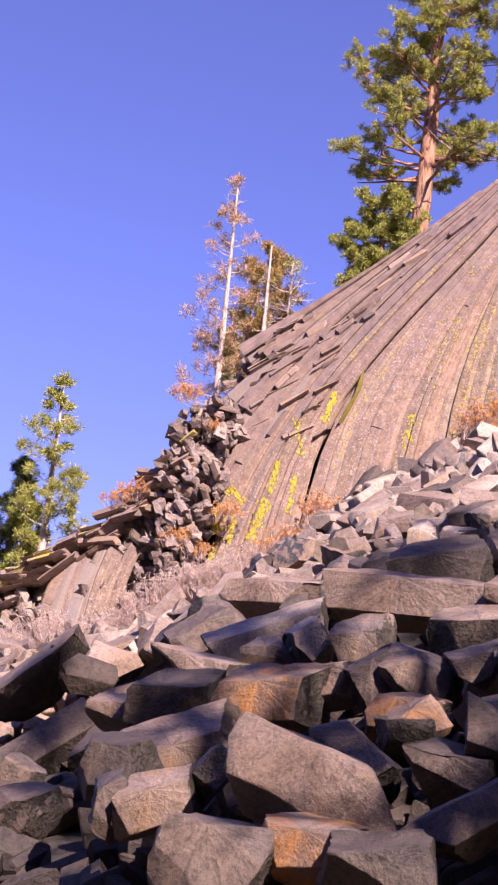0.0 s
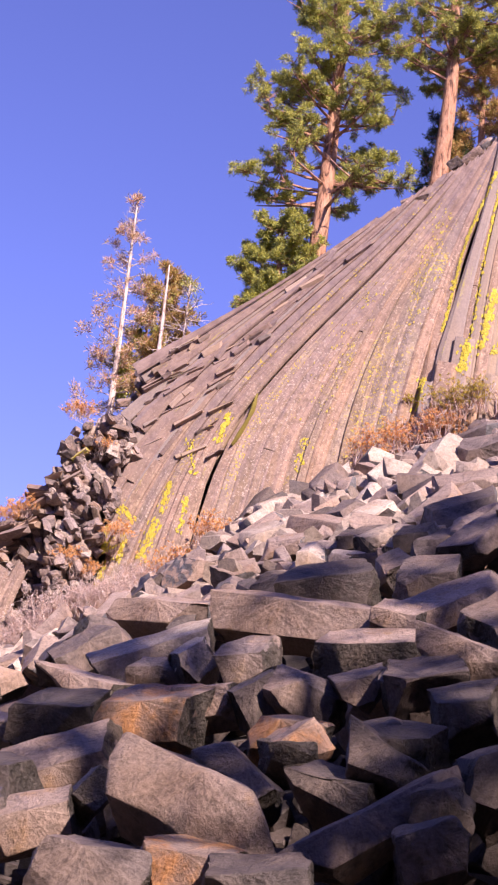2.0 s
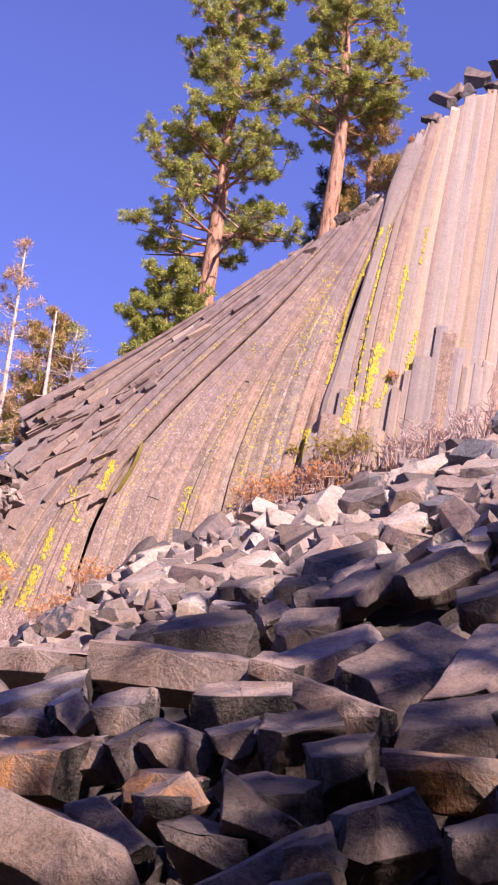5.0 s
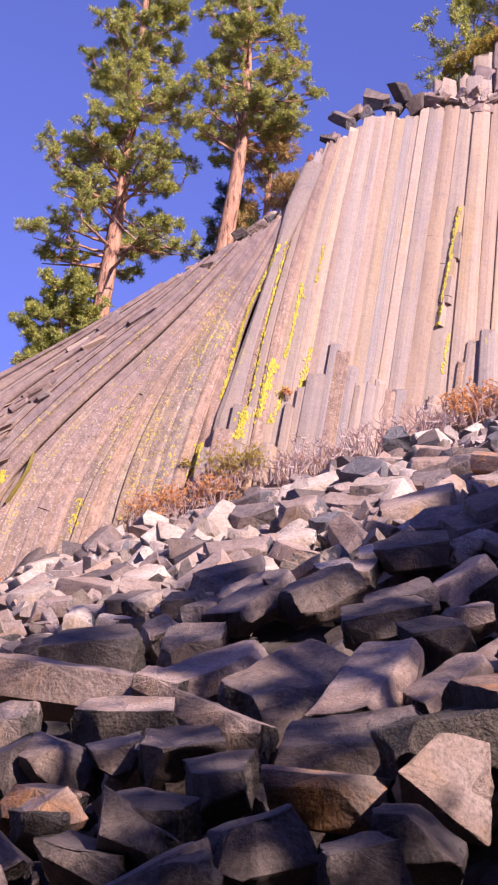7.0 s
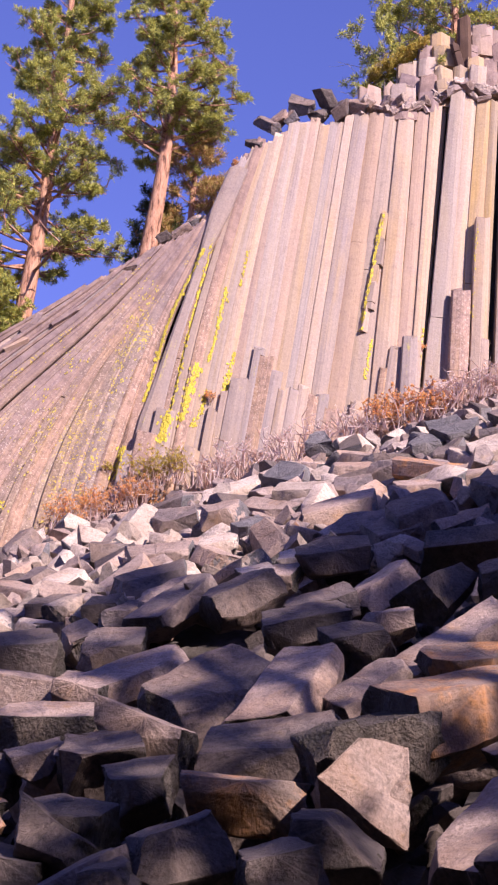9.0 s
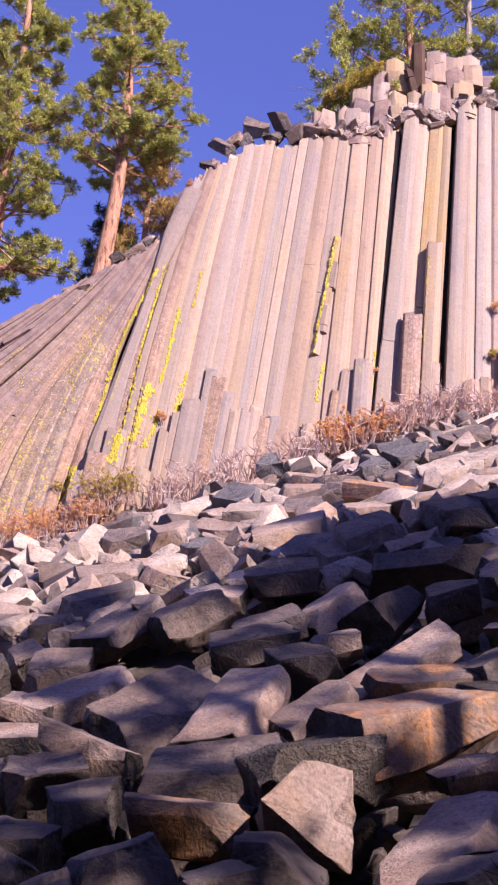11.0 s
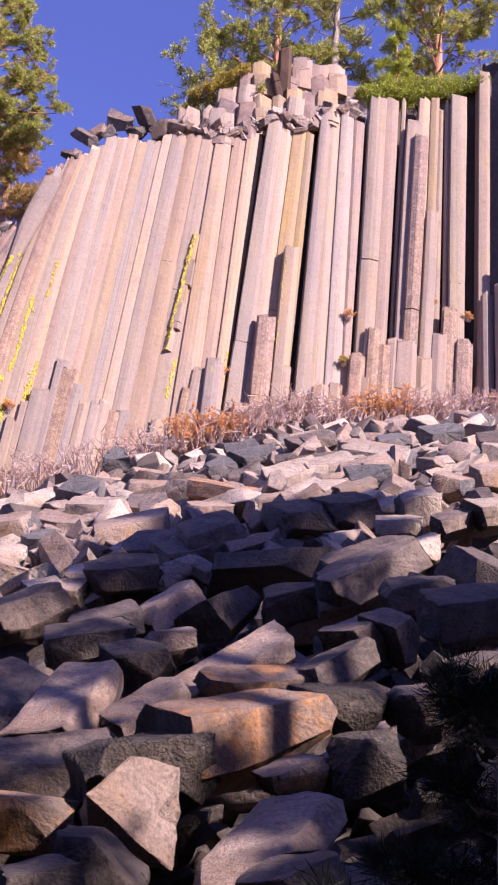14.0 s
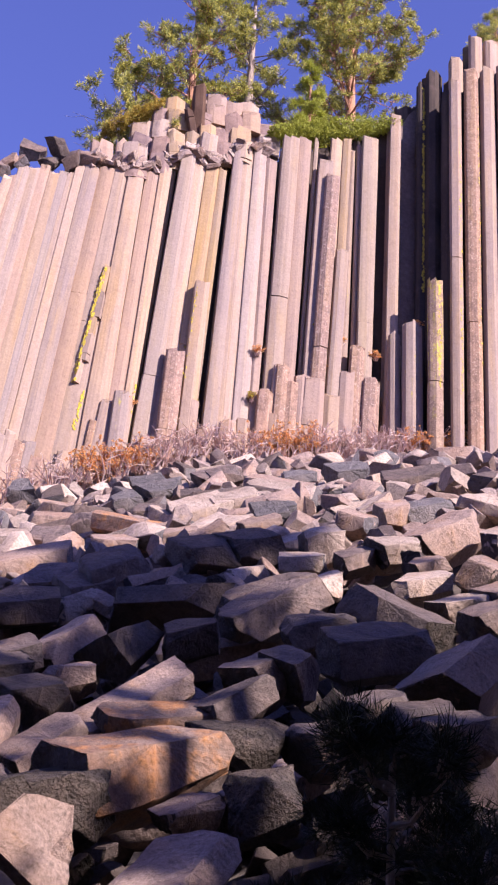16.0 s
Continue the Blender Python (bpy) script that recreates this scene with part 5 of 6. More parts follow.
def broken_flank():
    """The tumbled end of the cliff, where the columns have come apart into dark-gapped blocks."""
    rnd = random.Random(51)
    flank = empty("broken_flank", "crumbling cliff end of loose grey basalt blocks with dark gaps", "cliff", kind="structure")
    shapes = []
    for s in range(16):
        me = block_mesh(rnd.uniform(0.45, 1.0), rnd.uniform(0.3, 0.52), 6000 + s, 5, True)
        me.materials.append((MAUVE, TAN, PALE, MAUVE)[s % 4])
        me.materials.append(MAUVE if s % 3 else GREY)
        shapes.append(me)
    small = [block_mesh(rnd.uniform(0.45, 1.0), rnd.uniform(0.3, 0.52), 6100 + s, 5, False) for s in range(10)]
    made = 0
    while made < 295:
        x = rnd.uniform(-16.4, -9.6)
        low = talus(x, 37) - 0.3 if x > -11 else np.interp(x, [-18, -16, -13, -11], [7.6, 8.0, 8.6, 9.8])
        high = ridge(x) - 0.15
        t = rnd.random()
        z = low + (high - low) * t
        y = FACE - 0.3 + t * 0.9 + rnd.uniform(-0.3, 0.3)
        if x > edge_of_flank(z) - 0.3:
            continue
        ob = part("block", shapes[rnd.randrange(16)], flank)
        ob.matrix_world = Matrix.Translation((x, y, z)) @ Euler((rnd.uniform(-3, 3), rnd.uniform(-0.4, 1.3), rnd.uniform(-1.5, 1.5))).to_matrix().to_4x4() @ Matrix.Diagonal((rnd.uniform(0.6, 1.2), rnd.uniform(0.5, 0.8), rnd.uniform(0.3, 0.7), 1))
        made += 1
    # the smaller pieces behind and between them
    verts, faces = [], []
    for i in range(900):
        x = rnd.uniform(-18.2, -9.8)
        low = np.interp(x, [-18, -16, -13, -11, -10], [7.4, 7.8, 8.4, 9.8, 11.5])
        t = rnd.random()
        z = low + (ridge(x) - low) * t
        if x > edge_of_flank(z):
            continue
        me = small[rnd.randrange(10)]
        m = Matrix.Translation((x, FACE + 0.15 + t * 0.7 + rnd.uniform(-0.2, 0.2), z)) @ Euler((rnd.uniform(-3, 3), rnd.uniform(-1, 1), rnd.uniform(-1, 1))).to_matrix().to_4x4() @ Matrix.Scale(rnd.uniform(0.5, 0.9), 4)
        base = len(verts)
        verts += [m @ v.co for v in me.vertices]
        faces += [tuple(base + q for q in p.vertices) for p in me.polygons]
    part("loose_stone", mesh_from("loose_stone", verts, faces, MAUVE), flank)["kind"] = "stuff"


broken_flank()


def block_tongue():
    """A heap of dark blocks that has come down over the edge of the standing columns."""
    rnd = random.Random(63)
    heap = empty("block_heap", "heap of loose dark basalt blocks against the cliff end", "rubble", kind="structure")
    shapes = []
    for s in range(10):
        me = block_mesh(rnd.uniform(0.5, 0.9), rnd.uniform(0.36, 0.55), 6200 + s, 5, True)
        me.materials.append((MAUVE, TAN, GREY, MAUVE, PALE)[s % 5])
        me.materials.append(GREY if s % 2 else MAUVE)
        shapes.append(me)
    for i in range(290):
        t = rnd.random()
        z = TONGUE_Z[0] + (TONGUE_Z[-1] - TONGUE_Z[0]) * t
        x = rnd.uniform(np.interp(z, TONGUE_Z, TONGUE_A), np.interp(z, TONGUE_Z, TONGUE_B))
        ob = part("block", shapes[rnd.randrange(10)], heap)
        ob.matrix_world = Matrix.Translation((x, FACE - 0.2 + rnd.uniform(-0.45, 0.3), z)) @ Euler((rnd.uniform(-3, 3), rnd.uniform(-0.5, 1.2), rnd.uniform(-1.5, 1.5))).to_matrix().to_4x4() @ Matrix.Diagonal((rnd.uniform(0.35, 1.0), rnd.uniform(0.4, 0.8), rnd.uniform(0.3, 0.75), 1))


# the heap's height and its two edges
TONGUE_Z = (10.26, 11.53, 12.83, 13.83, 14.75, 15.22)
TONGUE_A = (-11.81, -12.05, -12.22, -12.1, -11.97, -11.28)
TONGUE_B = (-11.09, -10.82, -10.52, -10.23, -10.0, -10.29)
block_tongue()


def shoulder():
    """Thin slabs that lie along the lower skyline, and a smooth patch of columns under them."""
    rnd = random.Random(57)
    for i in range(100):
        x = -17.4 + 6.2 * rnd.random()
        z = np.interp(x, [-18, -16.7, -13.6, -12.2, -11], [9.4, 10.2, 12.0, 13.6, 15.0]) - rnd.uniform(0.0, 0.9)
        long = rnd.uniform(0.4, 1.3)
        line = np.stack([np.linspace(x + long * 0.42, x - long * 0.42, 6), np.linspace(z + long * rnd.uniform(-0.05, 0.35), z - long * rnd.uniform(-0.05, 0.5), 6)], 1)
        add_column("column", line, np.full(6, rnd.uniform(0.05, 0.11)), 0.3, FACE - 0.1 + rnd.uniform(-0.5, 0.4), 2000 + i, rnd.choice((C_WEATHERED, C_WEATHERED, C_TAN, C_CRUST, C_GREY)))
    # stepped broken ends along the upper edge of the leaning columns
    for i in range(44):
        z = rnd.uniform(14.6, 18.3)
        x = np.interp(z, (14.8, 15.6, 17.4, 18.3), (-9.9, -9.8, -9.75, -8.6)) + 2.2 * rnd.random() ** 1.7
        long = rnd.uniform(0.3, 0.95)
        line = np.stack([np.linspace(x + long * 0.45, x - long * 0.45, 6), np.linspace(z + long * rnd.uniform(0.22, 0.36), z - long * rnd.uniform(0.15, 0.34), 6)], 1)
        add_column("column", line, np.linspace(0.5, 1.0, 6) * rnd.uniform(0.05, 0.1), 0.2, FACE + rnd.uniform(0.0, 0.12), 2200 + i, rnd.choice((C_WEATHERED, C_WEATHERED, C_TAN, C_PINK, C_GREY)))
    for i in range(8):
        x = -15.3 + i * 0.28
        line = resample([(x + 0.6, 10.6 + i * 0.1 + rnd.uniform(-0.5, 0.3)), (x + 0.25, 9.5 + i * 0.08), (x, 7.6)], 9)
        add_column("column", line, np.full(9, rnd.uniform(0.22, 0.27)), 0.09, FACE - 0.35 + rnd.uniform(-0.02, 0.02), 2100 + i, rnd.choice((C_WEATHERED, C_GREY, C_PINK)))


shoulder()

# ---- trees and shrubs ----


def needles(rnd, spots, size, count, width):
    """Tufts of needle blades at spots (place, way)."""
    g = np.random.default_rng(rnd.randrange(10**6))
    p = np.repeat(np.array([tuple(s[0]) for s in spots]), count, 0)
    w = np.repeat(np.array([tuple(s[1]) for s in spots]), count, 0)
    d = g.normal(size=p.shape) + w * 0.9
    d /= np.linalg.norm(d, axis=1)[:, None]
    side = np.cross(d, g.normal(size=p.shape))
    side /= np.linalg.norm(side, axis=1)[:, None]
    ln = size * g.uniform(0.6, 1.15, (len(p), 1))
    root = p + d * ln * 0.1 + g.normal(size=p.shape) * size * 0.16
    v = np.empty((len(p) * 4, 3))
    v[0::4], v[1::4], v[2::4], v[3::4] = root, root + d * ln * 0.55 + side * width, root + d * ln, root + d * ln * 0.55 - side * width
    return v


def blades_mesh(name, v, material):
    me = bpy.data.meshes.new(name)
    n = len(v) // 4
    me.vertices.add(len(v))
    me.vertices.foreach_set("co", v.ravel())
    me.loops.add(n * 4)
    me.polygons.add(n)
    me.loops.foreach_set("vertex_index", np.arange(n * 4))
    me.polygons.foreach_set("loop_start", np.arange(n) * 4)
    me.materials.append(material)
    me.update(calc_edges=True)
    return me


def pine(x, y, z, height, radius, bare, spread, limbs, seed, label, leaf_mat=NEEDLES, bark_mat=BARK, lean=(0, 0), bend=0.0, tufts=7, size=0.2, count=20, width=0.011, shape=0.8, droop=0.0, name="pine_tree", dead=0.0, reach=0.35):
    """A conifer: tapered trunk, limbs from bare*height up, needle tufts along their outer parts."""
    rnd = random.Random(seed)
    tree = empty(name, label, "tree", at=(x, y, z))
    n = 12
    line = []
    for i in range(n + 1):
        t = i / n
        line.append(Vector((lean[0] * t * height + bend * math.sin(t * 3.1) * height, lean[1] * t * height, t * height - (0.5 if i == 0 else 0))))
    v, f = [], []
    tube(v, f, line, [radius * (1.25 if i == 0 else 1) * (1 - 0.9 * i / n) + 0.012 for i in range(n + 1)], 10)
    part("trunk", mesh_from("trunk", v, f, bark_mat, smooth=70), tree)

    def at(t):
        i = min(int(t * n), n - 1)
        return line[i].lerp(line[i + 1], t * n - i)

    spots = []
    for i in range(limbs):
        v, f = [], []
        t = bare + (1 - bare) * (i + rnd.random()) / limbs
        u = (t - bare) / (1 - bare)
        long = spread * ((1 - u) ** shape * (0.55 + 0.45 * min(1, u * 4 + 0.3)) + 0.10) * rnd.uniform(0.55, 1.15)
        w = rnd.uniform(0, 6.283)
        rise = 0.35 * u - droop + rnd.uniform(-0.2, 0.2)
        d = Vector((math.cos(w), math.sin(w), rise)).normalized()
        o = at(t)
        pts = [o + d * (long * s) + Vector((0, 0, 0.12 * long * s * s + 0.05 * rnd.uniform(-1, 1))) for s in (0, 0.35, 0.7, 1.0)]
        r = max(0.018, radius * 0.22 * (1 - u * 0.7) * min(1, long / 1.5))
        tube(v, f, pts, [r, r * 0.75, r * 0.45, r * 0.2], 5)
        if rnd.random() < dead:
            for _ in range(3):
                s = rnd.uniform(0.4, 0.95)
                o2 = pts[0].lerp(pts[3], s)
                tw = Vector((rnd.gauss(0, 1), rnd.gauss(0, 1), rnd.gauss(0.1, 0.5))).normalized()
                tube(v, f, [o2, o2 + tw * 0.25 * long, o2 + tw * 0.45 * long + Vector((0, 0, 0.1))], [r * 0.4, r * 0.25, r * 0.1], 4)
            part("limb", mesh_from("limb", v, f, bark_mat), tree)
            continue
        for _ in range(max(3, int(tufts * (0.4 + long / spread)))):
            s = reach + (1 - reach) * rnd.random() ** 0.7
            o2 = pts[0].lerp(pts[3], s) + Vector((0, 0, 0.12 * long * s * s))
            tw = (Vector((rnd.gauss(0, 1), rnd.gauss(0, 1), rnd.gauss(0.15, 0.45))).normalized() + d * 0.5).normalized()
            tl = long * rnd.uniform(0.10, 0.30)
            tip = o2 + tw * tl
            tube(v, f, [o2, o2 + tw * tl * 0.5, tip], [r * 0.35 + 0.004, r * 0.25 + 0.004, 0.005], 4)
            for q in range(3):
                spots.append((o2.lerp(tip, 0.6 + 0.22 * q) + Vector((rnd.gauss(0, 0.035), rnd.gauss(0, 0.035), rnd.gauss(0.02, 0.03))), (tw + Vector((0, 0, 0.5))).normalized()))
        part("limb", mesh_from("limb", v, f, bark_mat), tree)
    if spots:
        part("crown", blades_mesh("crown", needles(rnd, spots, size, count, width), leaf_mat), tree)
    return tree


BACK = FACE + 2.0


def hill_pine(x, y, top, *rest, **more):
    """A tree rooted on the hill, with its tip at the height top."""
    z = hill_height(x, y) - 0.1
    return pine(x, y, z, top - z, *rest, **more)


hill_pine(-5.8, BACK, 37.6, 0.30, 0.2, 2.6, 124, 3, "tall green pine with orange-brown bark on the cliff's skyline", tufts=12, size=0.17, count=62, width=0.009, lean=(0.01, 0), bend=0.014, dead=0.18)
hill_pine(-2.3, BACK, 37.4, 0.30, 0.36, 2.2, 100, 4, "pine with a bent orange trunk on the cliff's skyline", tufts=11, size=0.165, count=62, width=0.009, bend=0.036, lean=(-0.012, 0), dead=0.14)
hill_pine(-6.75, BACK - 0.3, 22.7, 0.12, 0.06, 1.45, 64, 5, "small bushy pine at the foot of a tall pine", tufts=11, shape=0.35, size=0.15, count=40)
hill_pine(-0.9, BACK + 1.2, 30.4, 0.16, 0.1, 1.6, 44, 6, "dense young pine with rust-brown patches", leaf_mat=NEEDLES_RED, tufts=12, shape=0.7)
hill_pine(-2.0, BACK + 2.4, 28.2, 0.16, 0.05, 2.0, 40, 7, "dark green young pine in the shade of taller trees", leaf_mat=NEEDLES_DARK, tufts=12, shape=0.7)
hill_pine(-11.5, BACK, 23.8, 0.11, 0.06, 1.4, 84, 8, "dying slender conifer with pale trunk and sparse rusty needles", leaf_mat=NEEDLES_DYING, bark_mat=BARK_PALE, tufts=6, count=9, dead=0.4, shape=0.75, name="dying_conifer")
hill_pine(-10.55, BACK + 1.0, 21.8, 0.10, 0.1, 1.6, 48, 9, "small yellow-green conifer beside bare snags", leaf_mat=NEEDLES_RED, bark_mat=BARK_DEAD, tufts=9, shape=0.6, dead=0.1, name="small_conifer")
hill_pine(-11.0, BACK + 1.2, 20.4, 0.12, 0.1, 1.0, 24, 91, "small green conifer behind a dying tree", tufts=8, shape=0.6, name="small_conifer")
hill_pine(-10.15, BACK - 0.3, 21.3, 0.09, 0.3, 0.5, 6, 10, "bare grey snag with a broken tip", bark_mat=BARK_PALE, dead=1.0, name="dead_snag")
hill_pine(-9.5, BACK, 21.0, 0.06, 0.2, 1.5, 36, 11, "bare grey branching dead sapling", bark_mat=BARK_PALE, dead=0.8, tufts=2, count=5, name="dead_sapling")
hill_pine(-16.4, BACK, 16.9, 0.14, 0.12, 1.3, 44, 12, "slender pine with a pale trunk behind the broken rocks", bark_mat=BARK_PALE, tufts=8, dead=0.1, shape=0.55)
hill_pine(-17.9, BACK + 1.0, 14.6, 0.16, 0.05, 1.5, 46, 13, "green pine behind the broken rocks", leaf_mat=NEEDLES_DARK, tufts=10)
hill_pine(-17.2, BACK + 0.4, 13.2, 0.12, 0.05, 1.2, 30, 131, "bushy green conifer behind the broken rocks", tufts=10)
hill_pine(6.0, BACK + 0.5, 34.6, 0.12, 0.12, 2.3, 44, 14, "low spreading pine at the cliff's edge", bark_mat=BARK_GREY, dead=0.25, lean=(-0.1, 0), tufts=7, shape=0.4, size=0.19, count=30, width=0.013)
hill_pine(7.6, BACK + 1, 41.2, 0.20, 0.26, 2.5, 50, 15, "open-crowned pine on the cliff top", tufts=10, dead=0.2, size=0.19, count=30, width=0.013)
hill_pine(9.7, BACK + 1, 41.4, 0.20, 0.28, 2.3, 50, 16, "open-crowned pine with grey branches on the cliff top", bark_mat=BARK_GREY, tufts=10, dead=0.25, size=0.19, count=30, width=0.013)
hill_pine(11.6, BACK - 0.3, 36.2, 0.10, 0.08, 1.1, 30, 17, "young dark green pine sapling on the cliff top", leaf_mat=JUNIPER, tufts=10)
hill_pine(13.7, BACK + 1.6, 43.1, 0.25, 0.05, 3.2, 80, 18, "broad yellow-green pine on the cliff top", tufts=10, shape=0.6, size=0.19, count=36, width=0.014)
hill_pine(19.8, BACK + 2, 43.0, 0.2, 0.2, 2.0, 30, 19, "green pine behind the cliff's far end", tufts=9)


def shrub(name, label, x, y, z, w, h, seed, leaf_mat, stems=60, leaves=500, size=0.06, blade=0.008, twig=DRY, deep=0.6, thick=1.0):
    """A low dry bush: many fine stems from the ground, with small leaves on them."""
    rnd = random.Random(seed)
    bush = empty(name, label, "shrub", at=(x, y, z))
    v, f, spots = [], [], []
    for _ in range(stems):
        o = Vector((rnd.uniform(-0.35, 0.35) * w, rnd.uniform(-0.3, 0.3) * deep, -0.15))
        d = Vector((rnd.gauss(0, 0.55), rnd.gauss(0, 0.4), 1)).normalized()
        e = o + Vector((d.x * w * 0.5, d.y * deep * 0.7, d.z * h * rnd.uniform(0.5, 1.1)))
        mid = o.lerp(e, 0.5) + Vector((rnd.gauss(0, 0.06), rnd.gauss(0, 0.06), 0.05))
        tube(v, f, [o, mid, e], [0.008 * thick, 0.006 * thick, 0.003 * thick], 3)
        for _ in range(3):
            a = mid.lerp(e, rnd.random())
            b = a + Vector((rnd.gauss(0, 0.18), rnd.gauss(0, 0.12), rnd.uniform(0.02, 0.25))) * min(1.2, h)
            tube(v, f, [a, a.lerp(b, 0.5), b], [0.005 * thick, 0.004 * thick, 0.002 * thick], 3)
            spots.append((b, d))
            spots.append((a, d))
    part("stem_tangle", mesh_from("stem_tangle", v, f, twig), bush)["kind"] = "stuff"
    if leaves:
        pick = [rnd.choice(spots) for _ in range(leaves)]
        part("foliage", blades_mesh("foliage", needles(rnd, pick, size, 4, blade), leaf_mat), bush)["kind"] = "stuff"
    return bush


TUFTS = [(-2.98, 15.5, OLIVE), (-2.48, 16.4, OLIVE), (0.22, 18.8, ORANGE), (-1.3, 16.2, OLIVE), (9.82, 23.4, ORANGE), (9.74, 21.8, OLIVE), (12.11, 23.2, ORANGE), (12.44, 24.3, ORANGE), (13.62, 24.0, ORANGE), (14.97, 25.4, ORANGE), (11.64, 24.6, OLIVE), (8.0, 21.2, OLIVE), (6.1, 20.9, ORANGE), (0.35, 26.6, ORANGE)]


def place_shrubs():
    rnd = random.Random(61)
    # dry pinkish brush along the foot of the cliff
    for i in range(30):
        x = -16.5 + 7.5 * i / 30 + rnd.uniform(-0.3, 0.3)
        zz = np.interp(x, [-17, -13, -10.4, -9], [7.4, 8.0, 9.6, 10.6])
        shrub("dry_brush", "dry pinkish-grey leafless brush at the cliff's foot", x, FACE - 1.2 + rnd.uniform(-0.8, 0.3), zz + rnd.uniform(-0.2, 0.5), 1.3, 0.8, 610 + i, DRY, 70, 220)
    orange = (-8.4, -7.4, -3.4, -2.6, -1.7, 5.0, 5.7, 6.3, 10.2, 10.8, 11.3, 14.9, 15.5, 17.0)
    olive = (-0.7, -1.3)
    pale = (0.2, 0.9, 1.6, 2.4, 3.3, 4.2, 6.9, 7.4, 7.9, 8.5, 9.1, 9.7, 11.9, 12.4, 12.9, 13.4, 13.9, 14.4, 16.1)
    spots = [(x, 0.3, ORANGE) for x in orange] + [(x, 0.75, OLIVE) for x in olive] + [(x, 0.3, DRY) for x in pale]
    for i, (x, z) in enumerate(((-12.9, 12.5), (-13.3, 12.3), (-11.5, 11.2), (-11.0, 10.9), (-10.8, 14.4), (-11.6, 15.5), (-10.2, 12.0))):
        shrub("shrub", "rust-orange dry shrub growing between broken blocks", x, FACE - 0.55, z, 0.9, 0.6, 640 + i, ORANGE, 34, 480, size=0.06, blade=0.011)
    words = {ORANGE: "orange autumn shrub among dry stems", OLIVE: "yellow-olive shrub clinging to the rock", DRY: "leafless pale brush at the columns' feet"}
    for i, (x, up, mat) in enumerate(spots):
        shrub("shrub", words[mat], x, FACE - 0.9, talus(x, 37) + up - 0.1, 1.25, 1.0, 660 + i, mat, 44 if x < 0 else 26, (850 if x < 0 else 1100) if mat is not DRY else 40, size=0.06, blade=0.011, thick=1.7 if x < 0 else 3.0)
    for i, (x, z, mat) in enumerate(TUFTS):
        shrub("moss_tuft", "small olive tuft of growth in a joint of the columns" if mat is OLIVE else "small rusty tuft of dry growth in a joint of the columns", x, FACE - 0.12, z, 0.2, 0.3, 690 + i, mat, 14, 200, size=0.045, blade=0.012, deep=0.16)


place_shrubs()


def mat_shrub(x0, x1, y, z0, z1, thick, seed, many=2600, label="bright green low juniper cushion on the cliff's edge", leaf_mat=JUNIPER):
    """A low cushion of juniper lying over the edge."""
    rnd = random.Random(seed)
    ob = empty("juniper_mat", label, "shrub", at=((x0 + x1) / 2, y, (z0 + z1) / 2))
    spots = []
    for _ in range(many):
        t = rnd.random()
        bulge = math.sin(math.pi * min(1, max(0, t))) ** 0.5
        p = Vector(((t - 0.5) * (x1 - x0), rnd.uniform(-0.6, 0.6), (t - 0.5) * (z1 - z0) + thick * bulge * (rnd.random() ** 0.6 - 0.5) + 0.12 * noise.noise((t * 9, seed, 0))))
        spots.append((p, Vector((0, -0.5, 0.8))))
    part("foliage", blades_mesh("foliage", needles(rnd, spots, 0.09, 9, 0.014), leaf_mat), ob)


mat_shrub(9.8, 14.4, FACE + 0.5, 31.8, 33.3, 0.75, 71)
mat_shrub(4.4, 6.3, FACE + 0.9, 30.85, 32.4, 0.3, 72, 900, "thin olive-yellow juniper mat on the cliff's edge", OLIVE)

# the young pine that stands near the path, its full shade put into the needles' colour
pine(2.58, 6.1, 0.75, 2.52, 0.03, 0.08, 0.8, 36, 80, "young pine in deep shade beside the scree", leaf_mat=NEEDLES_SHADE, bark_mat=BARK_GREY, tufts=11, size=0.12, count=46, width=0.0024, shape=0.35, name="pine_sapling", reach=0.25)

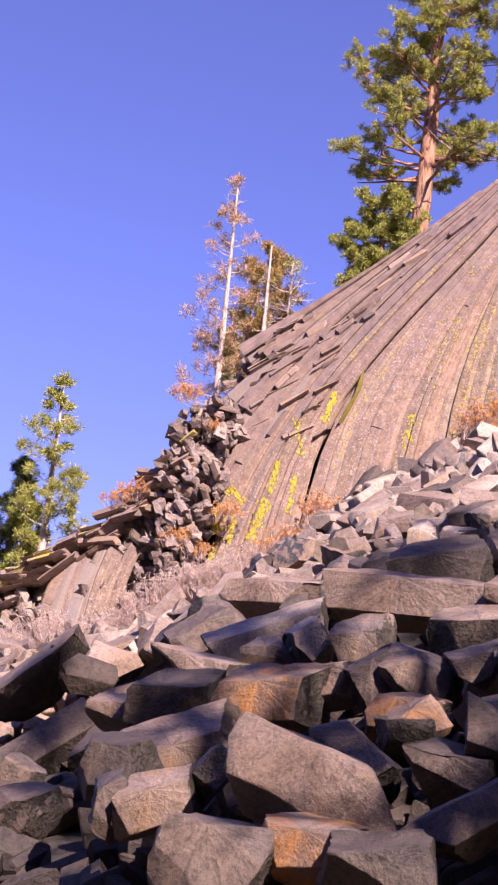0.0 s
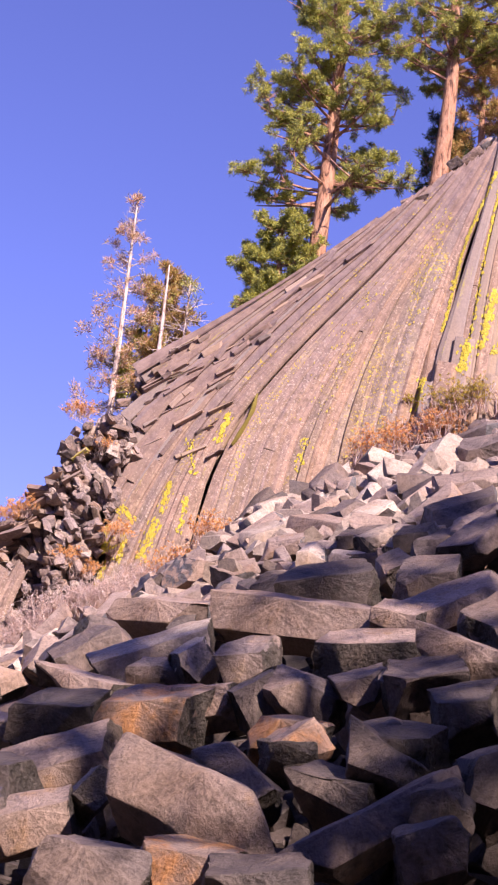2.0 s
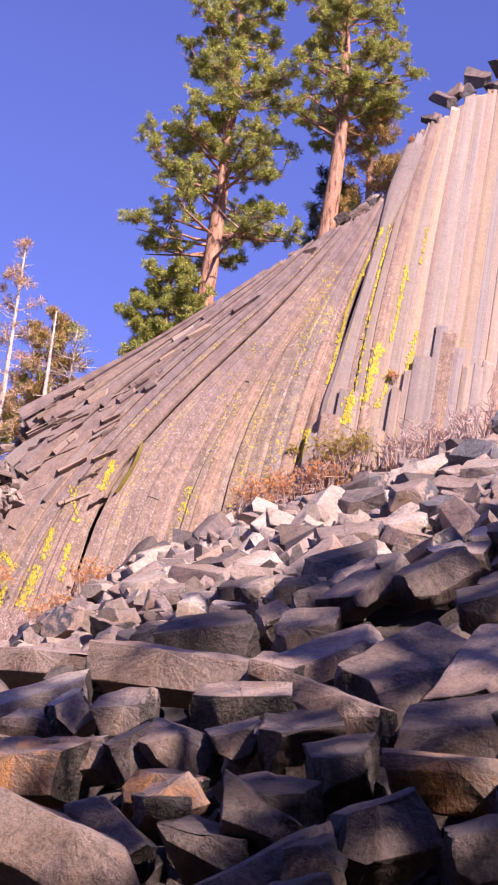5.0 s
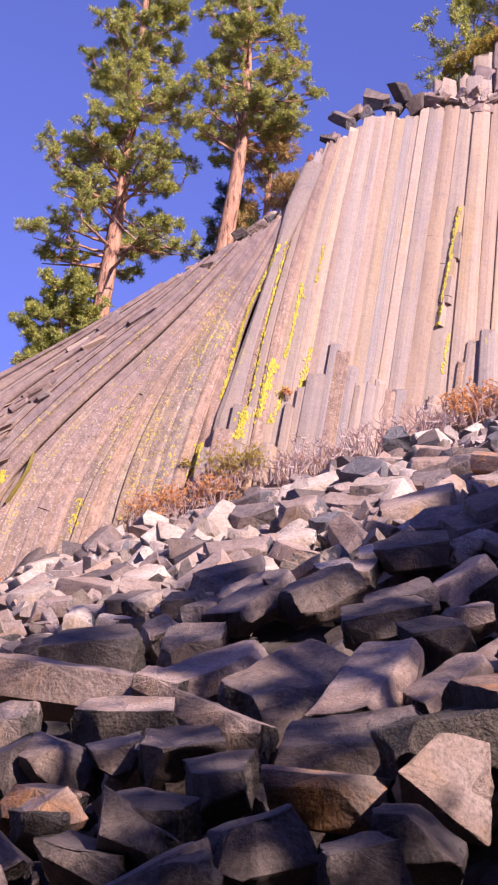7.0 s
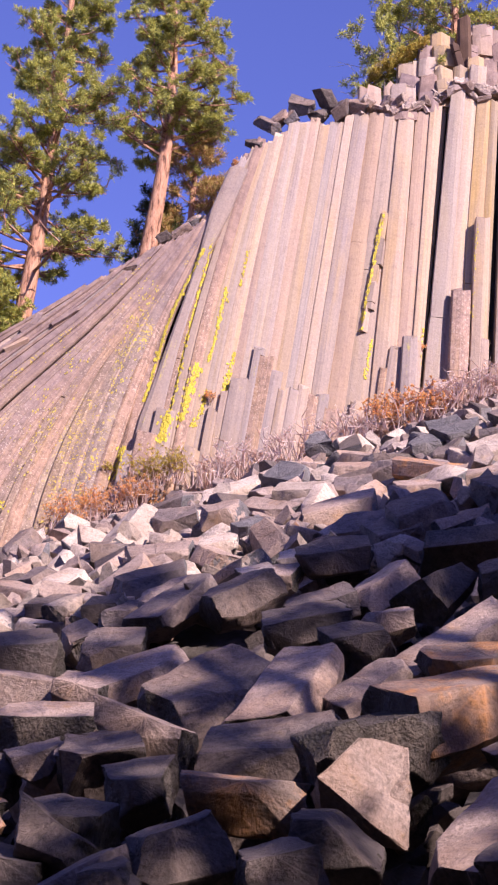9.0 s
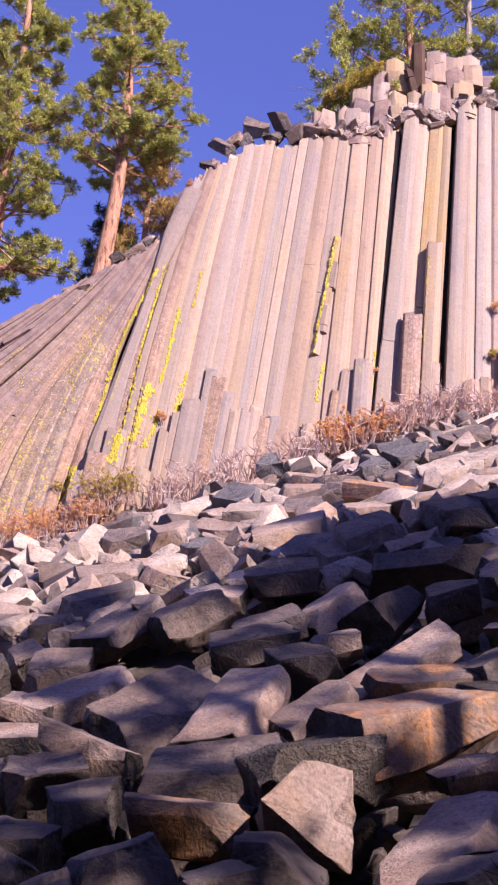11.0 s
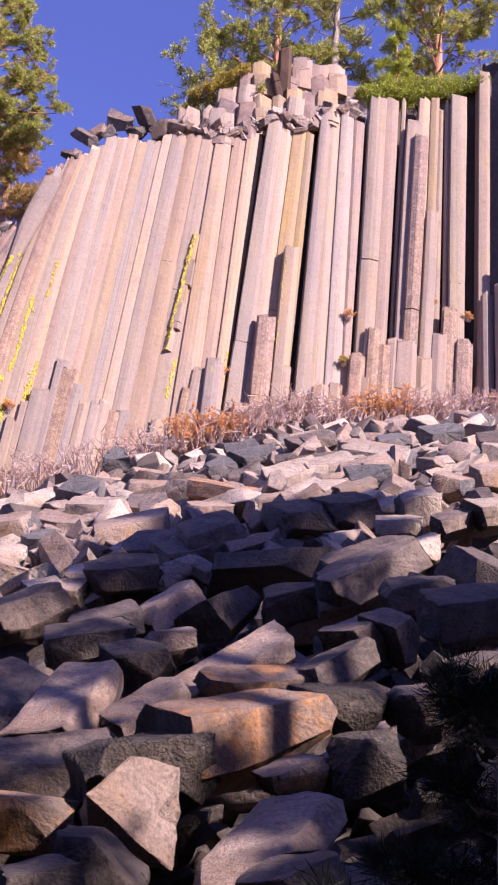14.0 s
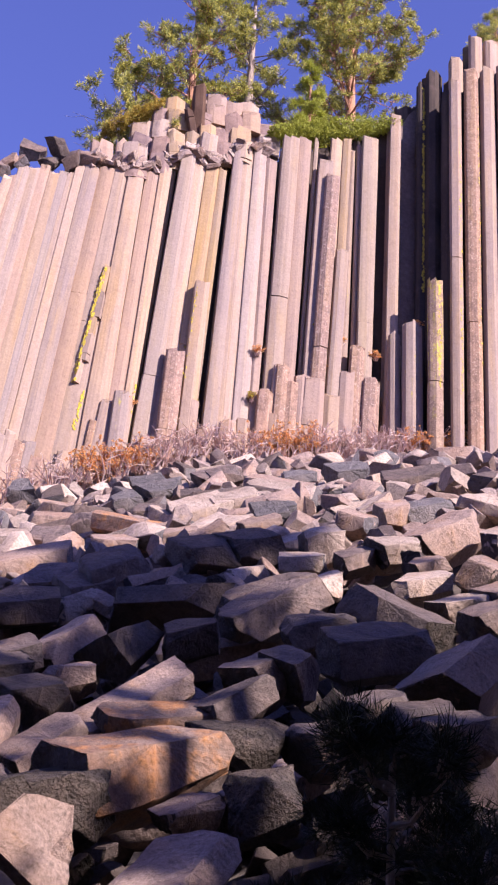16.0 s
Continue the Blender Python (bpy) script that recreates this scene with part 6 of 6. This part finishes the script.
# tall pines beside and behind the path, whose crowns shade the near half of the scree
# x, y, height, tufts on a limb, seed, bare part of the trunk, reach of the limbs
SHADERS = [(8.6, -2.0, 16.6, 2, 863, 0.3, 2.3), (12.9, -1.2, 15.0, 7, 864, 0.3, 1.7), (13.9, -0.6, 15.4, 5, 865, 0.2, 1.5), (11.7, -0.8, 13.3, 8, 866, 0.2, 1.4), (7.4, -0.3, 10.5, 4, 867, 0.2, 1.6), (17.7, 0.0, 23.4, 6, 868, 0.74, 1.5), (11.4, -2.6, 17.0, 4, 862, 0.3, 1.7), (8.5, -1.9, 23.6, 1, 758, 0.66, 3.0), (10.5, -1.5, 22.8, 3, 361, 0.66, 2.6), (12.4, 0.1, 24.7, 2, 470, 0.68, 2.6), (13.8, -2.6, 17.2, 2, 475, 0.4, 1.8),
           (22.9, 0.0, 34.0, 10, 181, 0.88, 1.6), (20.7, 0.0, 31.4, 6, 965, 0.84, 1.6), (18.5, 0.0, 28.8, 3, 939, 0.78, 1.6), (17.0, 0.0, 29.4, 2, 871, 0.8, 1.8), (15.0, 0.0, 28.8, 1, 872, 0.7, 1.8),
           (17.8, -12.1, 25.1, 3, 123, 0.3, 3.3), (23.1, -11.7, 35.6, 2, 304, 0.6, 3.0), (1.0, -9.0, 24, 8, 92, 0.22, 3.3), (-6.0, -8.0, 26, 8, 93, 0.22, 3.3), (-13.0, -10.0, 27, 8, 94, 0.22, 3.3), (-20.0, -8.0, 25, 8, 95, 0.22, 3.3)]


def wood_behind():
    for x, y, tall, full, seed, bare, reach_out in SHADERS:
        pine(x, y, 0.0, tall, 0.34, bare, reach_out, (14, 17, 22, 30)[full - 1] if full < 5 else 42, seed, "tall pine beside the path", tufts=full, size=0.45, width=0.04, count=10)


wood_behind()


def far_wood():
    """The dense forest behind the path, in one mesh."""
    g = np.random.default_rng(7)
    quads = []
    spots = [(x, y) for x, y in ((g.uniform(-50, 50), g.uniform(-34, -10)) for _ in range(170)) if not (8 < x < 36 and y > -21)] + [(g.uniform(-48, -26), g.uniform(-12, 22)) for _ in range(22)] + [(g.uniform(30, 52), g.uniform(-12, 8)) for _ in range(20)]
    for x, y in spots:
        tall = g.uniform(22, 31)
        n = 590
        t = g.uniform(0.12, 1, n)
        r = 3.4 * (1 - t) ** 0.7 * g.uniform(0.3, 1, n) ** 0.5 + 0.15
        w = g.uniform(0, 6.283, n)
        c = np.stack([x + r * np.cos(w), y + r * np.sin(w), t * tall], 1)
        a = g.normal(size=(n, 3))
        a *= 0.6 / np.linalg.norm(a, axis=1)[:, None]
        d = np.cross(a, g.normal(size=(n, 3)))
        d *= 0.35 / np.linalg.norm(d, axis=1)[:, None]
        q = np.empty((n * 4, 3))
        q[0::4], q[1::4], q[2::4], q[3::4] = c - a, c + d, c + a, c - d
        post = np.array([[x - 0.3, y, 0], [x + 0.3, y, 0], [x + 0.1, y, tall], [x - 0.1, y, tall]])
        quads += [q, post]
    ob = new("far_wood", blades_mesh("far_wood", np.concatenate(quads), NEEDLES_DARK))
    tagged(ob, "dense dark green conifer forest behind the path", "forest", kind="stuff")


far_wood()
